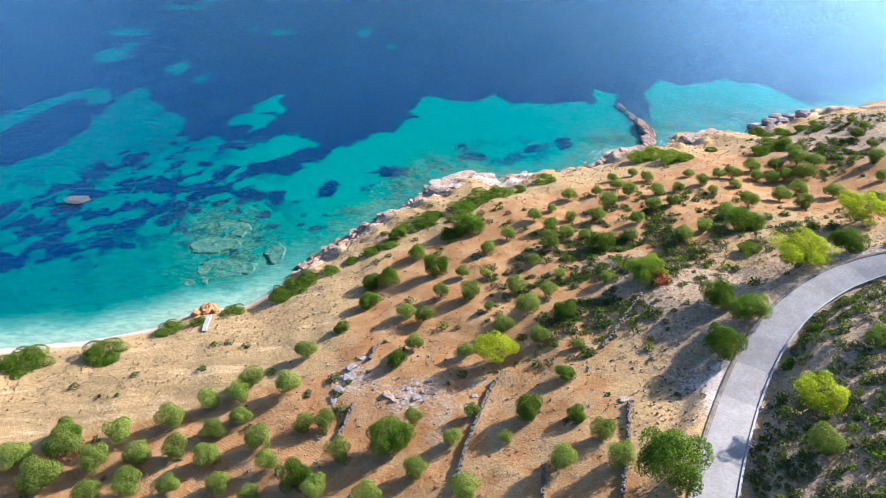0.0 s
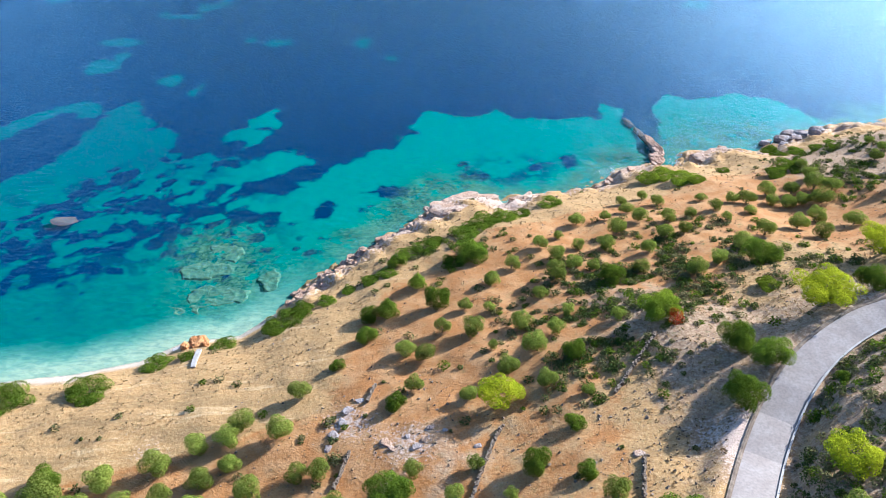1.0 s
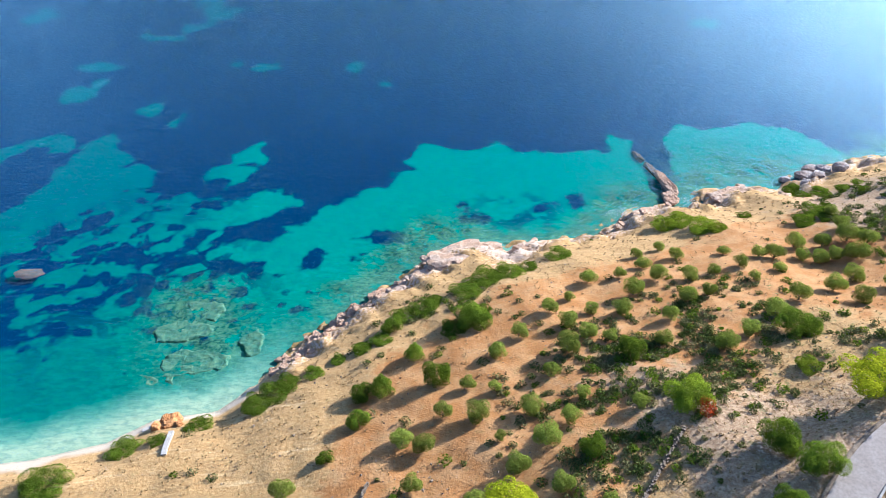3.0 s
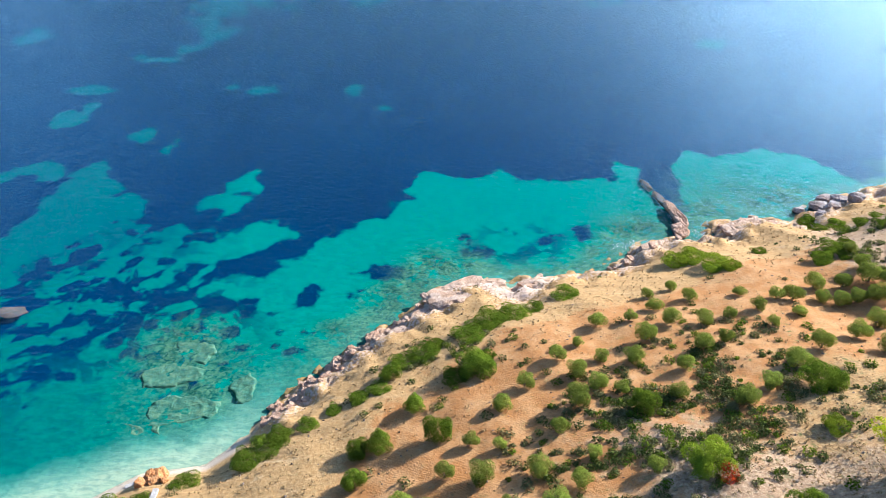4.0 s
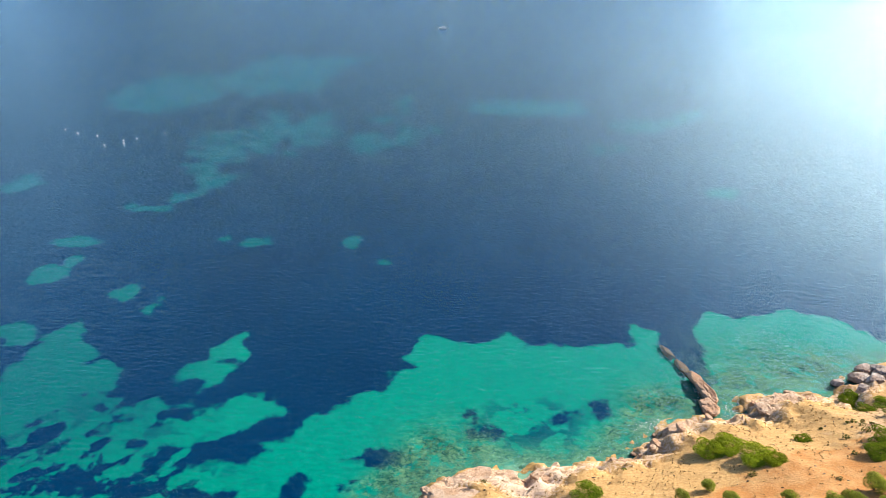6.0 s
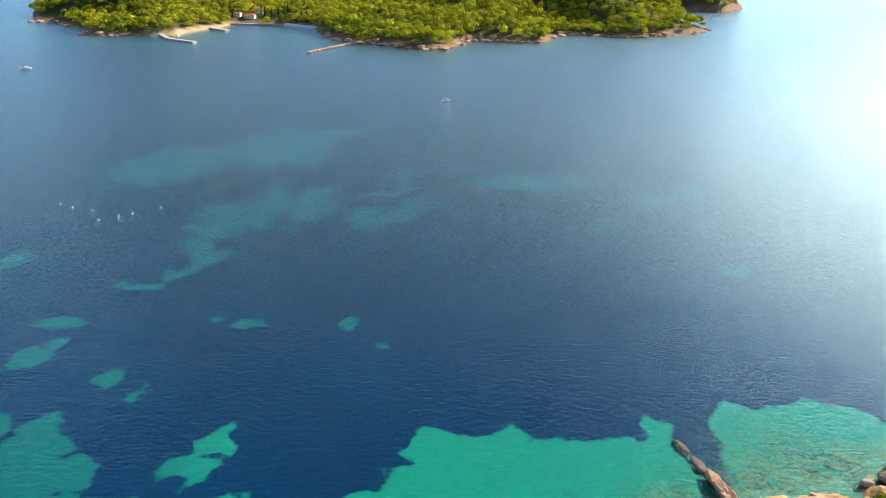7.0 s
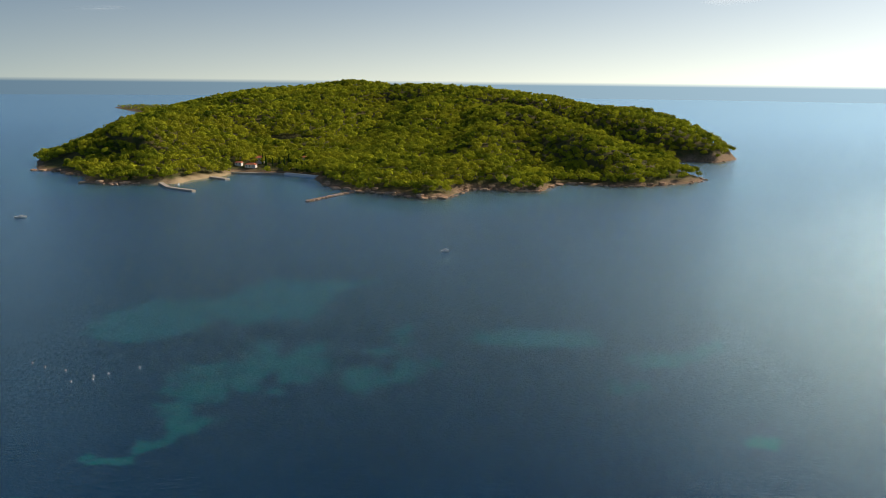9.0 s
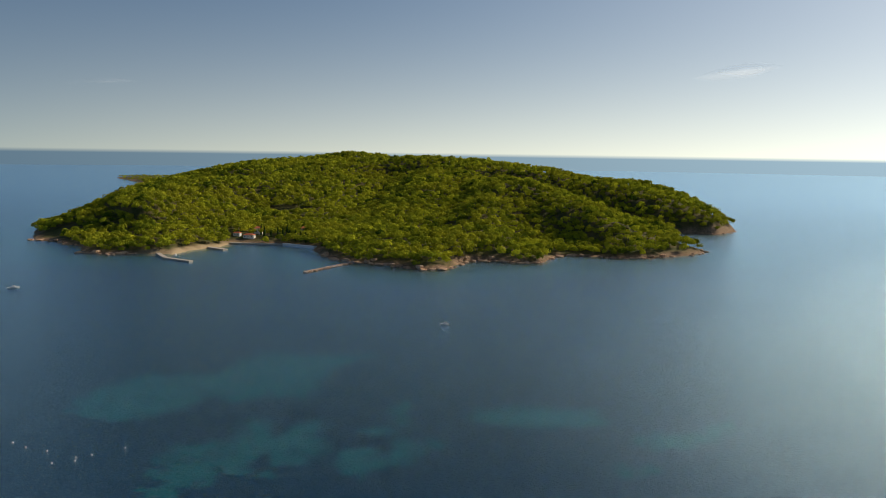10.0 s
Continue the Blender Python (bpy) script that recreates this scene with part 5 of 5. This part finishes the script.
steps = new("beach_steps")
steps.location = (-36.6, 108, 0)
tagged(steps, "pale concrete steps and landing going down to the beach", "steps")
for k, y in enumerate(np.arange(106.4, 111.8, 0.9)):
    bm = bmesh.new()
    box_bm(bm, -36.6 + 0.6 - 0.09 * (y - 104) + 36.6, y - 108, ground_at(-36.4, y) + 0.05, 0.75, 1.0, 0.5, 6)
    part("step", bm, M_CONCRETE, steps)
bm = bmesh.new()
box_bm(bm, -3.6, 6.2, 0.9, 3.6, 1.0, 0.9, 28)
part("landing", bm, M_CONCRETE, steps)

# ---- island harbour ----
def slab_path(name, points, width, top, mat, label, category, rough=0.0):
    root = new(name)
    root.location = (*points[0], 0)
    tagged(root, label, category)
    p = np.array(points, float)
    for a, b in zip(p[:-1], p[1:]):
        bm = bmesh.new()
        m, d = (a + b) / 2 - p[0], b - a
        L = float(np.hypot(*d))
        box_bm(bm, m[0], m[1], top / 2 - 1, L + width * 0.4, width, top + 2, math.degrees(math.atan2(d[1], d[0])), 0.12)
        part("deck", bm, mat, root)
    return root


slab_path("pier", [(-240, 822), (-224, 792), (-197, 772)], 4.2, 1.3, M_CONCRETE, "angled pale concrete pier reaching into the bay", "pier")
slab_path("jetty", [(-207, 872), (-189, 856)], 5.5, 1.2, M_CONCRETE, "short pale concrete jetty by the beach", "jetty")
slab_path("quay", [(-196, 909), (-143, 902)], 4, 1.5, M_CONCRETE, "pale stone quay in front of the houses", "quay")
slab_path("bathing_deck", [(-141, 902), (-108, 880)], 5, 2.0, simple_material("white_paint", (0.78, 0.80, 0.82), (0.84, 0.85, 0.86), 1.0), "white painted bathing deck on the quay", "deck")
for a in np.arange(0, 1, 0.03):
    x, y = -93 + 32 * a + rng.normal(0, 0.8), 719 + 62 * a + rng.normal(0, 0.8)
    put_rock(GREYS[rng.integers(2)] if rng.random() < 0.75 else CHALK[rng.integers(3)], x, y, 0.2, 2.3, 2.0, rng.uniform(1.2, 1.7), rng.uniform(0, 360), "breakwater_rock", "pale rough block of the breakwater", "breakwater blocks")
isl = np.array(ISLAND[:39], float)
for k in range(220):
    t = rng.uniform(0, 37.9)
    a, f = int(t), t - int(t)
    if 5 <= a <= 13:
        continue
    x, y = isl[a] * (1 - f) + isl[a + 1] * f + rng.normal(0, 2.2, 2)
    s = rng.uniform(0.8, 3.0)
    put_rock((CHALK if rng.random() < 0.5 else BROWN)[rng.integers(3)], x, y, max(0.0, float(island_height(np.array([x]), np.array([y]))[0])), s * 1.4, s, s * 0.8, rng.uniform(0, 360), "island_rock", "weathered brown and pale rock on the island shore", "rocks round the island")

M_WALL = simple_material("white_plaster", (0.74, 0.72, 0.68), (0.82, 0.80, 0.77), 0.8)
M_TILE = simple_material("red_roof_tiles", (0.50, 0.13, 0.06), (0.62, 0.22, 0.10), 1.2)
M_DARKWOOD = simple_material("dark_window", (0.05, 0.06, 0.07), (0.08, 0.09, 0.10), 2.0, 0.3)


def house(x, y, w, d, h, turn, label):
    z = float(island_height(np.array([x]), np.array([y]))[0])
    root = new("house")
    root.matrix_world = pose(x, y, z, 0, 0, turn)
    tagged(root, label, "house", "harbour houses")
    bm = bmesh.new()
    box_bm(bm, 0, 0, h / 2 - 1, w, d, h + 2, 0, 0.05)
    part("wall", bm, M_WALL, root)
    bm = bmesh.new()
    o = 0.6
    pts = [(-w / 2 - o, -d / 2 - o, h), (w / 2 + o, -d / 2 - o, h), (w / 2 + o, d / 2 + o, h), (-w / 2 - o, d / 2 + o, h), (-w / 4, 0, h + d * 0.28), (w / 4, 0, h + d * 0.28)]
    v = [bm.verts.new(p) for p in pts]
    for f in ((0, 1, 5, 4), (2, 3, 4, 5), (1, 2, 5), (3, 0, 4), (3, 2, 1, 0)):
        bm.faces.new([v[i] for i in f])
    part("roof", bm, M_TILE, root, "red tiled hipped roof")
    for k in range(max(2, int(w // 3))):
        bm = bmesh.new()
        box_bm(bm, -w / 2 + (k + 0.5) * w / max(2, int(w // 3)), -d / 2 - 0.02, h * 0.55, 0.9, 0.1, 1.3, 0, 0)
        part("window", bm, M_DARKWOOD, root)


house(-181, 926, 11, 6, 3, -12, "low white harbour house with a red tiled roof")
house(-194, 930, 7, 5, 3, -12, "white harbour house with a red tiled roof")
house(-176, 948, 8, 7, 6, 5, "small white house among the trees")
house(-135, 968, 11, 7, 4, 0, "small pale house among the trees")


def cypress_mesh(seed):
    rng = np.random.default_rng(seed)
    n = 700
    t = rng.uniform(0, 1, n)
    a = rng.uniform(0, 6.28, n)
    r = np.sin(np.clip(t * 0.93 + 0.07, 0, 1) * np.pi) ** 0.6 * (1 - 0.55 * t) * rng.uniform(0.8, 1.1, n)
    dirs = np.stack([np.cos(a), np.sin(a), np.full(n, 0.3)], 1)
    v, f = leaf_quads(np.stack([np.cos(a) * r, np.sin(a) * r, t * 8 + 0.3], 1), dirs, np.full(n, 0.55), rng, 0.25)
    ob = link("crown", v, f, M_CYPRESS)
    me = ob.data
    bpy.data.objects.remove(ob)
    return me


M_CYPRESS = leaf_material("cypress_leaves", (0.018, 0.04, 0.012), (0.05, 0.085, 0.02), 0.1)
cyp = cypress_mesh(4)
for x, y in [(-203, 922), (-166, 928), (-160, 932), (-152, 926), (-146, 922), (-139, 918), (-132, 914), (-126, 908), (-120, 902), (-172, 942), (-144, 936)]:
    ob = new("cypress", cyp)
    s = rng.uniform(1.0, 1.5)
    ob.matrix_world = pose(x, y, float(island_height(np.array([float(x)]), np.array([float(y)]))[0]), 0, 0, rng.uniform(0, 360)) @ Matrix.Diagonal((s, s, s, 1))
    tagged(ob, "slender dark green cypress behind the quay", "tree", "cypresses by the harbour")


# ---- boats and buoys ----
def boat(x, y, length, turn, label):
    root = new("motorboat")
    root.matrix_world = pose(x, y, 0, 0, 0, turn)
    tagged(root, label, "boat")
    bm = bmesh.new()
    L = length
    ribs = []
    for k in range(9):
        t = k / 8
        w = L * 0.17 * (1 - max(0, t - 0.45) ** 2 * 3.2)
        w = max(w, 0.05)
        zt = 0.55 + 0.35 * t
        ribs.append([bm.verts.new(p) for p in ((L * (t - 0.5), -w, zt), (L * (t - 0.5), -w * 0.7, -0.3), (L * (t - 0.5), 0, -0.45 + 0.3 * t * t), (L * (t - 0.5), w * 0.7, -0.3), (L * (t - 0.5), w, zt))])
    for a, b in zip(ribs[:-1], ribs[1:]):
        for k in range(4):
            bm.faces.new((a[k], a[k + 1], b[k + 1], b[k]))
        bm.faces.new((a[4], a[0], b[0], b[4]))
    bm.faces.new(ribs[0])
    part("hull", bm, M_BOAT, root, "white hull")
    bm = bmesh.new()
    box_bm(bm, 0.3, 0, 1.1, L * 0.28, L * 0.2, 0.9, 0, 0.15)
    part("cabin", bm, M_BOAT, root)
    bm = bmesh.new()
    box_bm(bm, 0.3 + L * 0.141, 0, 1.25, 0.05, L * 0.17, 0.4, 0, 0)
    part("windscreen", bm, M_DARKWOOD, root, "dark windscreen")
    return root


M_BOAT = simple_material("white_gelcoat", (0.80, 0.80, 0.79), (0.86, 0.86, 0.85), 1.0, 0.3, 0.05)
boat(-275.5, 636, 7.5, 20, "white motorboat lying at anchor on the blue sea")
boat(10.5, 532, 4.5, 8, "small white motorboat on open water")
boat(-222, 815, 5, 100, "small boat moored off the island beach")
buoy_me = None
for x, y in [(-131, 345), (-125, 341), (-117, 338), (-111, 328), (-105, 330), (-106, 333), (-102, 335), (-94, 341)]:
    if buoy_me is None:
        bm = bmesh.new()
        bmesh.ops.create_uvsphere(bm, u_segments=14, v_segments=9, radius=0.22)
        for v in bm.verts:
            v.co.z *= 0.8
        tube(bm, (0, 0, 0.15), (0, 0, 0.38), 0.07, 0.05, 8)
        first_buoy = part("buoy", bm, M_BOAT, None, "", True)
        buoy_me = first_buoy.data
        ob = first_buoy
    else:
        ob = new("buoy", buoy_me)
    ob.location = (x, y, 0.06)
    tagged(ob, "white round mooring buoy floating on the sea", "buoy", "mooring buoys")


# ---- foam where the swell breaks on the rocks ----
def foam(spots, seed):
    rng = np.random.default_rng(seed)
    c = np.concatenate([np.stack([rng.normal(x, rx, n), rng.normal(y, ry, n), rng.uniform(0.03, 0.06, n)], 1) for x, y, rx, ry, n in spots])
    v, f = leaf_quads(c, np.tile((0.0, 0.0, 1.0), (len(c), 1)), rng.uniform(0.06, 0.24, len(c)), rng, 0.05)
    return tagged(link("foam", v, f, simple_material("sea_foam", (0.72, 0.76, 0.77), (0.82, 0.84, 0.84), 2.0)), "thin white foam flecks where swell meets the rocks", "foam", kind="stuff")


foam([(42.5, 173, 2.2, 1.2, 170), (57.5, 176.5, 1.6, 1.6, 120), (52.5, 182, 0.5, 2.5, 60), (63, 181.5, 2.0, 0.8, 70)], 77)


# ---- thin clouds near the horizon ----
def cloud_material():
    k = Mat("thin_cloud")
    p = k.pos((0.0016, 0.0016, 0.008))
    fade = k.attr("thin")
    a = k.math("MULTIPLY", fade, k.ramp(k.noise(1.0, 6, 0.6, vec=p, distort=0.8), 0.35, 0.7, 0.0, 0.45))
    d, t, mx = k.n.new("ShaderNodeBsdfTranslucent"), k.n.new("ShaderNodeBsdfTransparent"), k.n.new("ShaderNodeMixShader")
    d.inputs["Color"].default_value = (0.95, 0.95, 0.93, 1)
    k.l.new(a, mx.inputs[0])
    k.l.new(t.outputs[0], mx.inputs[1])
    e, both = k.n.new("ShaderNodeBsdfDiffuse"), k.n.new("ShaderNodeAddShader")
    e.inputs["Color"].default_value = (0.95, 0.95, 0.93, 1)
    k.l.new(d.outputs[0], both.inputs[0])
    k.l.new(e.outputs[0], both.inputs[1])
    k.l.new(both.outputs[0], mx.inputs[2])
    k.l.new(mx.outputs[0], k.out.inputs["Surface"])
    return k.m


M_CLOUD = cloud_material()
for cx, cy, cz, rx, rz, lean in [(1570, 4300, 520, 230, 42, 9), (-1620, 4250, 415, 190, 22, 2)]:
    u, w, cf = grid(np.linspace(-1, 1, 41), np.linspace(-1, 1, 15))
    bulge = np.sqrt(np.maximum(0, 1 - u ** 2)) * 60 * np.cos(w * 1.5)
    v = np.stack([cx + u * rx, cy - bulge, cz + w * rz * np.sqrt(np.maximum(0.02, 1 - u ** 2)) + u * rx * math.tan(radians(lean))], 1)
    cloud = link("cloud", v, cf, M_CLOUD, smooth_faces=True)
    attribute(cloud, "thin", np.clip(1 - u ** 2 - w ** 2, 0, 1))
    tagged(cloud, "thin white wisp of cloud low in the sky", "cloud", kind="structure")
